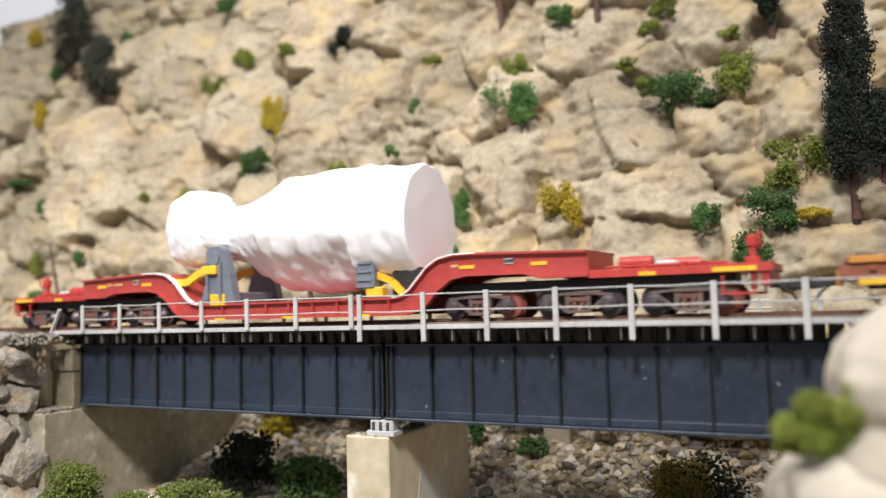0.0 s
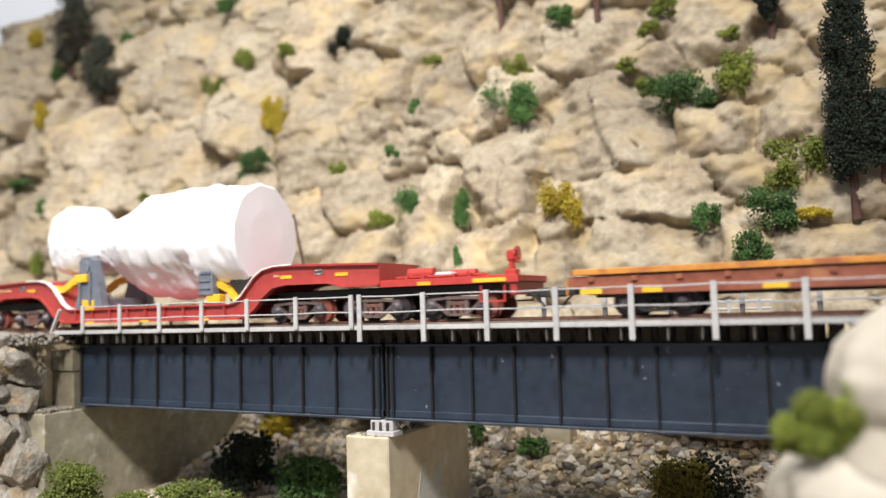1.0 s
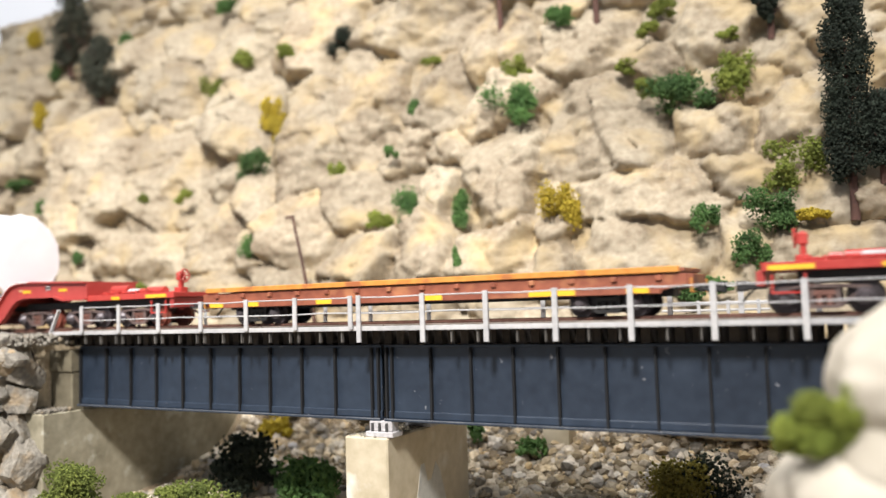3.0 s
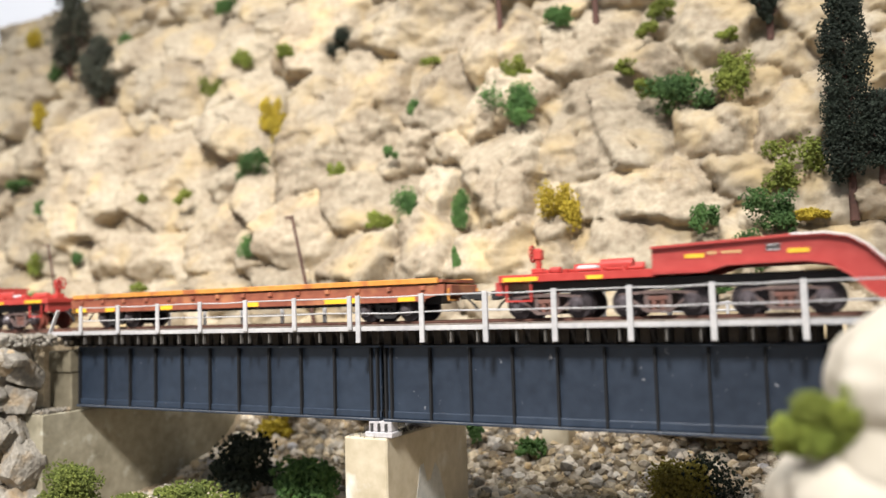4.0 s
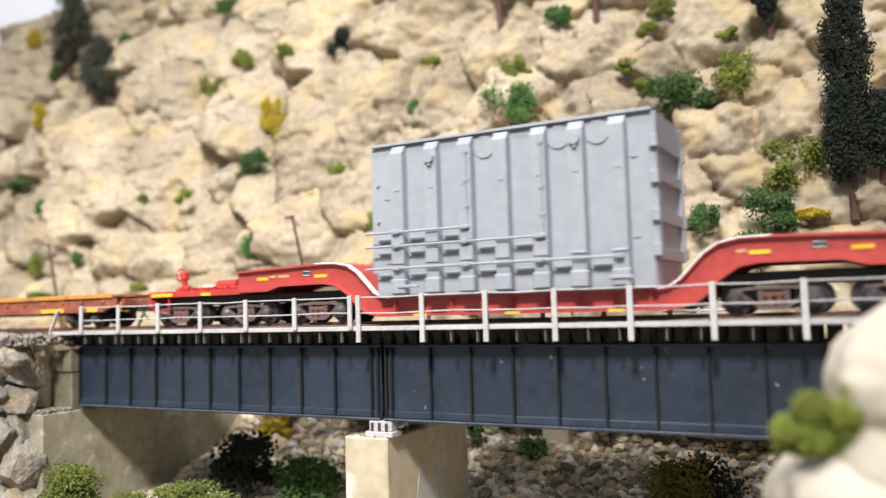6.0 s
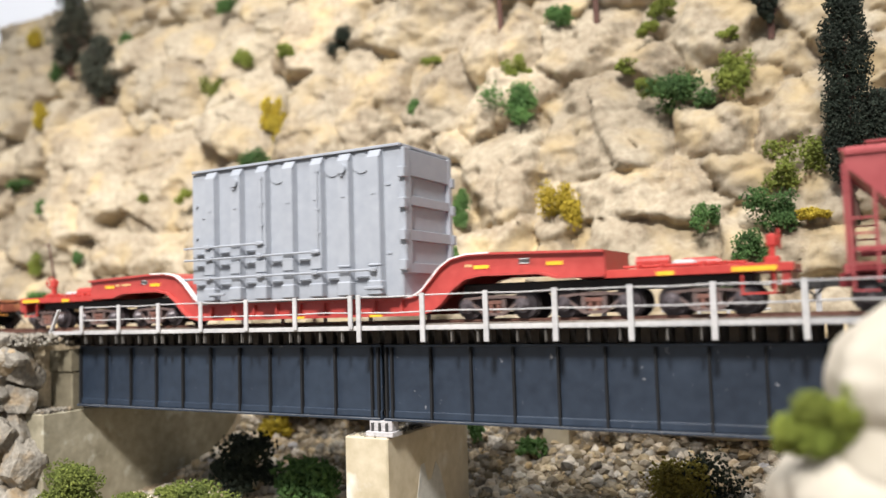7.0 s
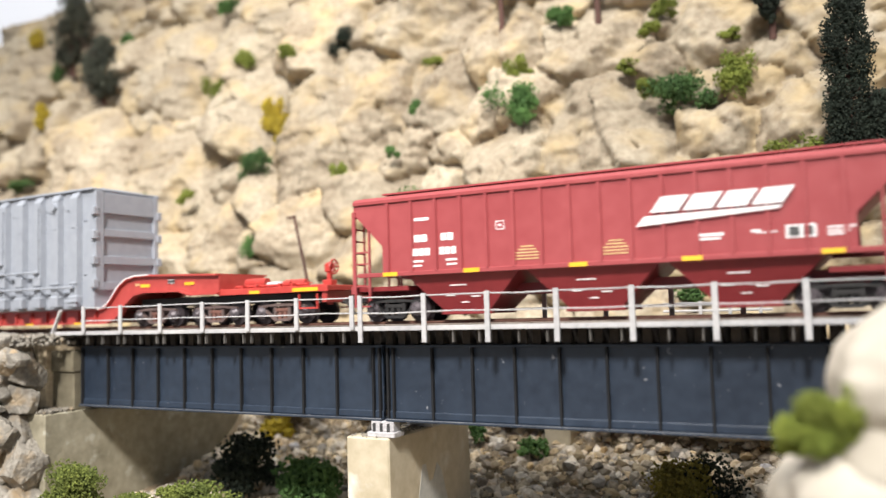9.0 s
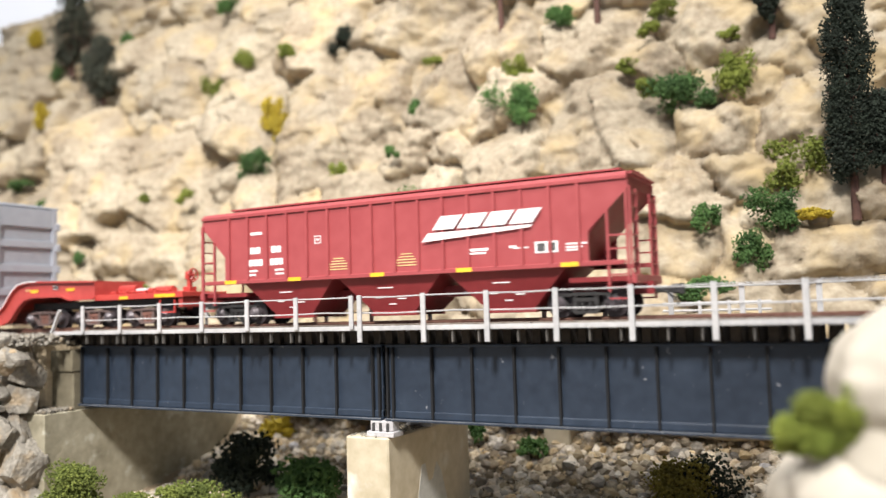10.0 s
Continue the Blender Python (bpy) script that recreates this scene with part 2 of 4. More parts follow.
# the largest stones of the cliff: x, z, width, height, turn in degrees
STONES_WEST = [(-608, 264, 112, 138, -4), (-442, 124, 69, 103, 8), (-336, 120, 124, 84, -12), (-371, 200, 82, 43, -4), (-398, 255, 127, 51, 3), (-272, 167, 75, 77, -8), (-190, 130, 72, 84, 20), (-288, 223, 77, 56, -10),
               (-224, 221, 70, 76, 15), (-146, 156, 55, 108, 16), (-129, 215, 89, 54, -8), (-322, 56, 96, 37, -5), (-230, 90, 40, 27, 0), (-254, 60, 63, 35, 8), (-350, 88, 62, 22, -15)]
STONES_MIDDLE = [(-472, 85, 98, 54, -10), (-127, 78, 56, 45, -15), (-80, 106, 35, 21, 0), (-75, 84, 24, 19, -10), (-108, 106, 37, 38, 20), (-91, 157, 52, 51, -15), (-61, 179, 39, 48, 10), (-31, 179, 26, 46, 25),
                 (-29, 83, 43, 68, -12), (17, 169, 66, 52, -8), (33, 109, 61, 60, 28), (59, 61, 72, 34, -8), (58, 32, 72, 26, 3), (-28, 38, 48, 30, 0), (-73, 37, 44, 35, -10)]
STONES_EAST = [(-123, 40, 44, 34, 6), (99, 94, 44, 22, -10), (105, 72, 37, 22, 10), (135, 97, 22, 33, -25), (97, 120, 18, 22, 30), (133, 135, 32, 27, -15), (96, 157, 32, 29, 10), (150, 149, 26, 26, -5),
               (149, 28, 48, 30, 4), (108, 32, 20, 26, -10), (55, 141, 31, 20, -10), (120, 116, 23, 26, -20), (-31, 130, 37, 46, -30), (-178, 63, 50, 33, 5), (167, 56, 21, 23, 0)]
SLABS = STONES_WEST + STONES_MIDDLE + STONES_EAST


def cells(U, V, sites, rng):
    """Cracked plates: for every point its site, the distance to the nearest joint, and the plate's relief."""
    f1, f2 = np.full(U.shape, 1e9), np.full(U.shape, 1e9)
    who = np.zeros(U.shape, int)
    for i, (x, z, w, h, turn) in enumerate(sites):
        turn = radians(turn)
        a, b = (U - x), (V - z)
        p, q = a * math.cos(turn) + b * math.sin(turn), b * math.cos(turn) - a * math.sin(turn)
        # a square outline with rounded corners, for angular stones
        d = ((p / w) ** 4 + (q / h) ** 4) ** 0.25 * 2
        d = (d - 1) * (w * h) ** 0.5 * 0.5
        closer = d < f1
        f2 = np.where(closer, f1, np.minimum(f2, d))
        who = np.where(closer, i, who)
        f1 = np.where(closer, d, f1)
    return who, f2 - f1


def build_cliff():
    rng = np.random.default_rng(11)
    step = 1.7
    xs, zs = np.arange(-800, 330, step), np.arange(-40, 372, step)
    X, Z = np.meshgrid(xs, zs, indexing="ij")
    U = X + 13 * fbm(X / 42, Z / 42, 3, 4)
    V = Z + 13 * fbm(X / 42, Z / 42, 23, 4)
    # stones: the large slabs first, then smaller ones in the room that is left
    sites = list(SLABS)
    tries = 0
    while len(sites) < 330 and tries < 40000:
        tries += 1
        x, z = rng.uniform(-820, 350), rng.uniform(-60, 390)
        w = 16 + 46 * rng.random() ** 2
        h = w * rng.uniform(0.5, 1.1)
        if all(max(abs(x - a) / (w + c), abs(z - b) / (h + d)) > 0.44 for a, b, c, d, _ in sites):
            sites.append((x, z, w, h, rng.uniform(-35, 35)))
    S = np.array(sites)
    n = len(S)
    who, edge = cells(U, V, sites, rng)
    size = np.sqrt(S[:, 2] * S[:, 3])
    proud = rng.uniform(-0.06, 0.22, n) * size
    proud[:len(SLABS)] = rng.uniform(0.02, 0.22, len(SLABS)) * size[:len(SLABS)]
    du, dv = U - S[who, 0], V - S[who, 1]
    tilt_u, tilt_v = rng.uniform(-0.28, 0.28, n), rng.uniform(-0.3, 0.16, n)
    H = proud[who] + tilt_u[who] * du + tilt_v[who] * dv
    # each stone is cut by two more planes
    for k in range(2):
        ang, steep = rng.uniform(0, 2 * np.pi, n), rng.uniform(0.35, 1.1, n)
        top = proud + size * rng.uniform(0.05, 0.2, n)
        H = np.minimum(H, top[who] + steep[who] * (np.cos(ang)[who] * du + np.sin(ang)[who] * dv))
    H = np.clip(H, -10, 24)
    H -= 8.0 * np.exp(-edge / 2.4)
    # long slanting cracks across the stones
    for k in range(46):
        x, z, half = rng.uniform(-640, 180), rng.uniform(0, 300), rng.uniform(14, 48)
        lean = radians(rng.choice([62, 70, 112, 12]) + rng.uniform(-14, 14))
        along = (U - x) * math.cos(lean) + (V - z) * math.sin(lean)
        across = (V - z) * math.cos(lean) - (U - x) * math.sin(lean)
        fade = np.clip(1.4 - np.abs(along) / half, 0, 1)
        H -= fade * (4.5 * np.exp(-np.abs(across) / 1.6) + 2.6 * np.exp(-np.clip(across, 0, None) / 9) * (across > 0))
    for k in range(1):
        H[1:-1, 1:-1] = (H[1:-1, 1:-1] * 2 + H[:-2, 1:-1] + H[2:, 1:-1] + H[1:-1, :-2] + H[1:-1, 2:]) / 6
    # smaller broken facets on the stones
    for amp, w0, seed in ((1.3, 16, 5), (0.8, 8, 9)):
        r2 = np.random.default_rng(seed)
        gx, gz = int(1170 / w0), int(450 / w0)
        px = (np.arange(gx)[:, None] + r2.random((gx, gz))) * w0 - 820
        pz = (np.arange(gz)[None, :] + r2.random((gx, gz))) * w0 - 60
        off, tu, tv = r2.uniform(-1, 1, (gx, gz)), r2.uniform(-0.22, 0.22, (gx, gz)), r2.uniform(-0.22, 0.22, (gx, gz))
        U2, V2 = X + 5 * fbm(X / 15, Z / 15, 61, 3), Z + 5 * fbm(X / 15, Z / 15, 67, 3)
        ci, cj = ((U2 + 820) / w0).astype(int), ((V2 + 60) / w0).astype(int)
        best, add = np.full(X.shape, 1e9), np.zeros(X.shape)
        for a in (-1, 0, 1):
            for b in (-1, 0, 1):
                ii, jj = np.clip(ci + a, 0, gx - 1), np.clip(cj + b, 0, gz - 1)
                ddx, ddz = U2 - px[ii, jj], V2 - pz[ii, jj]
                dd = np.hypot(ddx, ddz * 1.3)
                near = dd < best
                best = np.where(near, dd, best)
                add = np.where(near, amp * off[ii, jj] + tu[ii, jj] * ddx + tv[ii, jj] * ddz, add)
        H += add
    H += 14 * fbm(X / 110, Z / 110, 41, 2) + 4.5 * fbm(X / 24, Z / 24, 47, 5) + 2.6 * np.abs(fbm(X / 9, Z / 6, 53, 3)) + 3.0 * np.abs(fbm(X / 30 + Z / 60, Z / 9, 59, 3))
    Y = CLIFF_Y + CLIFF_LEAN * Z - H
    top_edge = np.where(xs < -560, 352 + 10 * np.sin(xs / 30), 1000) - np.clip(-620 - xs, 0, 200) * 0.25
    cliff = whole("cliff", box(fresh(), -800, 330, 150, 160, -60, -20), M_EARTH, "steep cliff of pale tan broken rock behind the bridge", "cliff", kind="structure")
    co = np.stack([X, Y, Z], -1) * MM
    nx, nz = X.shape
    face_who = who[:-1, :-1]
    keep = (Z[:-1, :-1] < top_edge[:-1, None])
    ids = np.arange(nx * nz).reshape(nx, nz)
    quads = np.stack([ids[:-1, :-1], ids[1:, :-1], ids[1:, 1:], ids[:-1, 1:]], -1)
    flat = co.reshape(-1, 3)
    for i in range(n):
        q = quads[(face_who == i) & keep]
        if len(q) < 2:
            continue
        used, inv = np.unique(q, return_inverse=True)
        me = bpy.data.meshes.new("rock")
        me.from_pydata(flat[used].tolist(), [], inv.reshape(-1, 4).tolist())
        me.materials.append(M_ROCK)
        me.polygons.foreach_set("use_smooth", [True] * len(me.polygons))
        ob = new("rock", me)
        ob.parent = cliff
    return X, Y, Z


CX, CY, CZ = build_cliff()

bm = fresh()
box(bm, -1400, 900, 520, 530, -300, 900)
whole("backdrop", bm, M_WALL, "plain pale wall far behind the layout, glowing faintly by itself", "wall", kind="structure")


# ---- gorge floor ----
def ground_z(x, y):
    """Height of the gravelly gorge floor."""
    z = np.interp(y, [-400, -60, -20, 30, 60, 90, 101, 108, 122, 200], [-112, -90, -92, -92, -83, -69, -59, -40, -4, 0])
    return z


def build_ground():
    step = 3.0
    xs, ys = np.arange(-1200, 1201, step), np.arange(-420, 160, step)
    X, Y = np.meshgrid(xs, ys, indexing="ij")
    Z = ground_z(X, Y) + 7 * fbm(X / 40, Y / 40, 71, 3) + 2.5 * fbm(X / 9, Y / 9, 77, 2)
    nx, ny = X.shape
    ids = np.arange(nx * ny).reshape(nx, ny)
    quads = np.stack([ids[:-1, :-1], ids[1:, :-1], ids[1:, 1:], ids[:-1, 1:]], -1).reshape(-1, 4)
    me = bpy.data.meshes.new("ground")
    me.from_pydata((np.stack([X, Y, Z], -1).reshape(-1, 3) * MM).tolist(), [], quads.tolist())
    me.materials.append(M_BED)
    me.polygons.foreach_set("use_smooth", [True] * len(me.polygons))
    tagged(new("ground", me), "sandy gorge floor sloping up to the cliff", "ground", kind="structure")


build_ground()


def stone_bm(rng, r, squash=0.7):
    bm = fresh()
    bmesh.ops.create_icosphere(bm, subdivisions=1, radius=r)
    for v in bm.verts:
        v.co *= rng.uniform(0.72, 1.18)
        v.co.z *= squash
    return bm


def build_gravel():
    """Loose stones on the gorge floor: the larger ones one by one, the finer as one spread."""
    rng = random.Random(5)
    kinds = [mesh_of("stone", stone_bm(rng, 1.0), M_GRAVEL) for _ in range(8)]
    kinds += [mesh_of("stone", stone_bm(rng, 1.0), M_PLASTER) for _ in range(1)]
    bed = whole("gravel_bed", box(fresh(), -200, 260, 70, 72, -98, -96), M_EARTH, "loose tan gravel strewn over the gorge floor", "gravel", kind="stuff")
    verts, faces = [], []
    tmpl = [(np.array([v.co[:] for v in k.vertices]), [tuple(p.vertices) for p in k.polygons]) for k in kinds]
    big = 0
    nr = np.random.default_rng(4)
    GX, GY = nr.uniform(-190, 200, 30000), nr.uniform(-40, 116, 30000)
    GZ = ground_z(GX, GY) + 7 * fbm(GX / 40, GY / 40, 71, 3) + 2.5 * fbm(GX / 9, GY / 9, 77, 2)
    for x, y, z in zip(GX.tolist(), GY.tolist(), GZ.tolist()):
        r = 0.6 + 3.6 * rng.random() ** 6
        k = rng.randrange(8) if rng.random() < 0.95 else 8
        turn = Euler((rng.uniform(-0.6, 0.6), rng.uniform(-0.6, 0.6), rng.uniform(0, 6.3)))
        if r > 2.9 and big < 290:
            big += 1
            ob = new("stone", kinds[k])
            ob.parent = bed
            ob.matrix_basis = Matrix.LocRotScale(Vector((x, y, z + r * 0.2)) * MM, turn, Vector((r, r, r)))
            continue
        v, f = tmpl[k]
        base = len(verts)
        q = v @ np.array(turn.to_matrix()).T * r + np.array((x, y, z + r * 0.2)) * MM
        verts.extend(q.tolist())
        faces.extend([tuple(base + a for a in p) for p in f])
    me = bpy.data.meshes.new("gravel")
    me.from_pydata(verts, [], faces)
    me.materials.append(M_GRAVEL)
    ob = new("fine_gravel", me)
    ob.parent = bed
    tagged(ob, kind="stuff")


build_gravel()


# ---- bridge ----
POST_GAP, POST_RIGHT, POST_LEFT = 26.89, 151.4, 170.4
PANEL = 17.77


def build_span(x0, x1, label, stiff):
    span = thing("girder_span", label, "bridge span", "girder spans of the bridge", ((x0 + x1) / 2, 0, -40))
    ox, oz = (x0 + x1) / 2, -40
    for side in (-1, 1):
        web = part("girder_web", box(fresh(), x0 - ox, x1 - ox, side * 15.6 - 0.5, side * 15.6 + 0.5, 0.8, 30), M_GIRDER, span)
        for z0, z1, w in ((0.0, 1.1, 2.6), (29.6, 30.6, 1.3)):
            part("flange", box(fresh(), x0 - ox, x1 - ox, side * 15.6 - w, side * 15.6 + w, z0, z1, 0.15), M_GIRDER, span)
        part("worn_edge", box(fresh(), x0 - ox, x1 - ox, side * 18.2 - 0.06, side * 18.2 + 0.06, 0.75, 1.05), M_EDGE, span, "pale worn edge of the bottom flange")
        for s in stiff:
            part("stiffener", box(fresh(), s - ox - 0.42, s - ox + 0.42, side * 15.6 + (0.5 if side > 0 else -2.2), side * 15.6 + (2.2 if side > 0 else -0.5), 1.1, 29.6), M_STIFF, span)
        part("angle", box(fresh(), x0 - ox, x1 - ox, side * 15.6 - 1.1, side * 15.6 + 1.1, 1.1, 4.0, 0.3), M_GIRDER, web)
    for k in range(int((x1 - x0) // 30)):
        part("cross_brace", box(fresh(), x0 - ox + 15 + 30 * k - 1, x0 - ox + 15 + 30 * k + 1, -15, 15, 6, 27), M_GIRDER, span)
    return span


LEFT_STIFF = [-194.6] + [-175.0 + PANEL * i for i in range(-0, 9)] + [-14.4, -11.2]
RIGHT_STIFF = [-7.2, -4.6] + [13.56 + PANEL * i for i in range(13)]
build_span(-196.0, -10.2, "dark blue-black steel plate girder span", LEFT_STIFF)
build_span(-8.2, 240.0, "dark blue-black steel plate girder span", RIGHT_STIFF)

deck = thing("bridge_deck", "timber bridge deck with dark ties and grey plank walkways", "bridge deck", at=(0, 0, -9.4), kind="structure")
tie_mesh = mesh_of("tie", box(fresh(), -1.7, 1.7, -15.2, 15.2, 0.05, 7.2, 0.2), M_TIE)
x = -208.0
while x < 240:
    part("tie", tie_mesh, None, deck, at=(x, 0, 0))
    x += 5.9
out_mesh = mesh_of("outrigger", box(fresh(), -0.3, 0.3, -26.6, -25.2, 1.6, 6.2), M_OUT)
out_far = mesh_of("outrigger", box(fresh(), -0.3, 0.3, 25.2, 26.6, 1.6, 6.2), M_OUT)
plank_mesh = mesh_of("plank", box(fresh(), -32.5, 32.5, -1.6, 1.6, 0, 1.1, 0.15), M_WOOD)
for k in range(7):
    for y in (-24.2, -20.6, -17.0, -12.0, -4.2, 0.0, 4.2, 12.0, 17.0, 20.6, 24.2):
        part("plank", plank_mesh, None, deck, at=(-174 + 65.4 * k, y, 6.3 if abs(y) > 15.5 else 7.25))
for side in (-1, 1):
    for a, b in ((-204, -14.2), (-13.2, 240)):
        part("edge_beam", box(fresh(), a, b, side * 26.9 - 0.7, side * 26.9 + 0.7, 6.2, 8.0, 0.12), M_WHITE, deck)
for s0, n0, n1 in ((POST_LEFT, 8, 14), (POST_RIGHT, -3, 6)):
    for n in range(n0, n1):
        for f in (0.0, 0.42, 0.83):
            part("outrigger", out_mesh, None, deck, at=(s0 - n * POST_GAP + f * POST_GAP, 0, 0))
            part("outrigger", out_far, None, deck, at=(s0 - n * POST_GAP + f * POST_GAP, 0, 0))

for y in (-8.25, 8.25):
    bm = prism(fresh(), [(-0.4, 0), (0.4, 0), (0.4, -0.7), (0.18, -0.8), (0.18, -1.5), (0.9, -1.9), (0.9, -2.1), (-0.9, -2.1), (-0.9, -1.9), (-0.18, -1.5), (-0.18, -0.8), (-0.4, -0.7)], -1150, 1150)
    bm.transform(Matrix.Rotation(radians(-90), 4, "Z"))
    whole("rail", bm, M_RAIL, "rust-brown steel running rail on the bridge ties", "rail", "rails of the track", at=(0, y, 0), kind="structure")

POST_X = [POST_RIGHT - n * POST_GAP for n in range(-3, 6)] + [-12.5, -16.5] + [POST_LEFT - n * POST_GAP for n in range(8, 14)]


def build_railing(y, label):
    rail = thing("handrail", label, "railing", "handrails of the bridge", (0, y, -2))
    for x in POST_X:
        foot = -5.8 if x > -14 else -0.6
        bm = box(fresh(), -1.0, 1.0, -0.45, 0.45, foot, 13.0, 0.12)
        box(bm, -1.0, -0.5, 0.45, 1.3, foot, 13.0)
        part("post", bm, M_WHITE, rail, at=(x, -0.9 if y < 0 else 0.9, 0))
    bm = bar(fresh(), (-204.2, 0, -0.4), (-197.6, 0, 11.4), 1.6, 1.0)
    part("end_post", bm, M_WHITE, rail)
    xs = sorted(POST_X)
    for z in (12.2, 5.9):
        for a, b in zip(xs[:-1], xs[1:]):
            if -16.6 < a < -16.4:
                continue
            sag = SEED.uniform(-0.35, 0.35)
            bm = cyl(fresh(), (a, 0, z), ((a + b) / 2, 0, z + sag), 0.28, 6)
            cyl(bm, ((a + b) / 2, 0, z + sag), (b, 0, z), 0.28, 6)
            part("wire_rail", bm, M_WHITE, rail)
    return rail


build_railing(-27.6, "white-painted angle-iron handrail with two thin wires")
build_railing(27.6, "white-painted angle-iron handrail with two thin wires")

# middle pier, bearings, abutment
pier = thing("bridge_pier", "tan cast concrete pier under the girder joint", "bridge pier", at=(-16, 15, -110))
bm = box(fresh(), -10.4, 10.4, -35.5, 35.5, 0, 63.6, 0.7)
part("shaft", bm, M_CONCRETE, pier)
bm = prism(fresh(), [(-14.5, 30), (-9.5, 48.4), (-6.5, 48.6), (-4, 40.4), (-0.5, 41), (3.4, 47.6), (7.3, 43), (13, 28)], -10.55, -10.35)
bm.transform(Matrix.Rotation(radians(90), 4, "Z"))
part("paint_stain", bm, M_STAIN, pier, "pale grey-white paint stain")
for y in (-15.6, 15.6):
    b = thing("bearing", "white cast bridge bearing on the concrete pier", "bearing", "bridge bearings", (-10, y, -46.4))
    part("base_plate", box(fresh(), -6.5, 6.5, -4, 4, 0, 2.2, 0.3), M_PLASTER, b)
    part("shoe", box(fresh(), -5.4, 5.4, -2.6, 2.6, 2.2, 6.4, 0.3), M_PLASTER, b)
    for x in (-3.6, -0.2, 3.2):
        part("rib", box(fresh(), x - 0.5, x + 0.5, -3.4, -2.6, 2.2, 5.6), M_COPPER, b)
rear = thing("rear_pier", "tan concrete pier of the line behind", "bridge pier", at=(24, 97, -110))
part("shaft", box(fresh(), -7, 7, -8, 8, 0, 62, 0.6), M_CONCRETE, rear)

abut = thing("abutment", "stained tan concrete abutment under the girder end", "abutment", at=(-210, 0, -110), kind="structure")
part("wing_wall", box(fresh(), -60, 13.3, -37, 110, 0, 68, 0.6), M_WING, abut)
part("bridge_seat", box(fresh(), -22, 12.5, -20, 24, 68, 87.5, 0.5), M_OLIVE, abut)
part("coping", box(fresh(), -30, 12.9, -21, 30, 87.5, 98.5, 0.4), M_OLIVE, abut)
bank = whole("track_bank", box(fresh(), -1160, -214, -26, 120, -110, -5, 2), M_EARTH, "gravelly embankment carrying the track to the bridge", "embankment", kind="structure")


def build_ballast():
    """Crushed stone along the track before the bridge and on the ledges."""
    rng = random.Random(9)
    verts, faces = [], []
    tm = stone_bm(rng, 1.0, 0.8)
    tv, tf = np.array([v.co[:] for v in tm.verts]), [tuple(v.index for v in f.verts) for f in tm.faces]
    tm.free()
    for i in range(3900):
        if i >= 3200:
            x, y, z = rng.uniform(-250, -196), rng.uniform(-44, -20), rng.uniform(-8, -3.2)
        elif i < 2300:
            x, y, z = rng.uniform(-420, -199), rng.uniform(-34, 30), -4.2
        elif i < 2700:
            x, y, z = rng.uniform(-226, -197.5), rng.uniform(-37, -20), -41.6
        else:
            x, y, z = rng.uniform(-25, -7), rng.uniform(-20, 48), -46.4
        r = rng.uniform(0.35, 0.8) if 2700 < i < 3200 else rng.uniform(0.5, 1.6)
        base = len(verts)
        turn = np.array(Euler((rng.uniform(0, 6), rng.uniform(0, 6), rng.uniform(0, 6))).to_matrix())
        verts.extend(((tv @ turn.T * r + np.array((x, y, z + r * 0.3))) * MM).tolist())
        faces.extend([tuple(base + a for a in p) for p in tf])
    me = bpy.data.meshes.new("ballast")
    me.from_pydata(verts, [], faces)
    me.materials.append(M_GREYROCK)
    tagged(new("ballast", me), "pale crushed stone ballast along the track", "ballast", kind="stuff")


build_ballast()


whole("track_bank", box(fresh(), 242, 1160, -26, 100, -110, -5, 2), M_EARTH, "gravelly embankment carrying the track away from the bridge", "embankment", kind="structure")
bm = fresh()
verts, faces = [], []
for x in [-1145 + 6.4 * k for k in range(146)] + [246 + 6.4 * k for k in range(140)]:
    b = len(verts)
    verts += [(x + dx, dy, dz) for dx in (-1.7, 1.7) for dy in (-15, 15) for dz in (-5.4, -2.1)]
    faces += [(b, b + 1, b + 3, b + 2), (b + 4, b + 6, b + 7, b + 5), (b, b + 4, b + 5, b + 1), (b + 2, b + 3, b + 7, b + 6), (b + 1, b + 5, b + 7, b + 3), (b, b + 2, b + 6, b + 4)]
bm.free()
me = bpy.data.meshes.new("bank_ties")
me.from_pydata([tuple(c * MM for c in v) for v in verts], [], faces)
me.materials.append(M_TIE)
tagged(new("bank_ties", me), "dark timber ties of the track on the embankments", "railway ties", kind="stuff")


# ---- vegetation ----
def lumps_mesh(name, spots, mat, rng, jag=0.6):
    """Many small crumpled lumps, given as places and sizes, as one mesh."""
    tm = fresh()
    bmesh.ops.create_icosphere(tm, subdivisions=1, radius=1.0)
    tv, tf = np.array([v.co[:] for v in tm.verts]), np.array([[v.index for v in f.verts] for f in tm.faces])
    tm.free()
    nr = np.random.default_rng(rng.randrange(10 ** 6))
    P, R = np.array([p[:] for p, _ in spots]), np.array([r for _, r in spots])
    V = (tv[None] + nr.uniform(-jag, jag, (len(spots), len(tv), 3))) * R[:, None, None] + P[:, None]
    Fc = tf[None] + (np.arange(len(spots)) * len(tv))[:, None, None]
    me = bpy.data.meshes.new(name)
    me.from_pydata((V.reshape(-1, 3) * MM).tolist(), [], Fc.reshape(-1, 3).tolist())
    me.materials.append(mat)
    return me


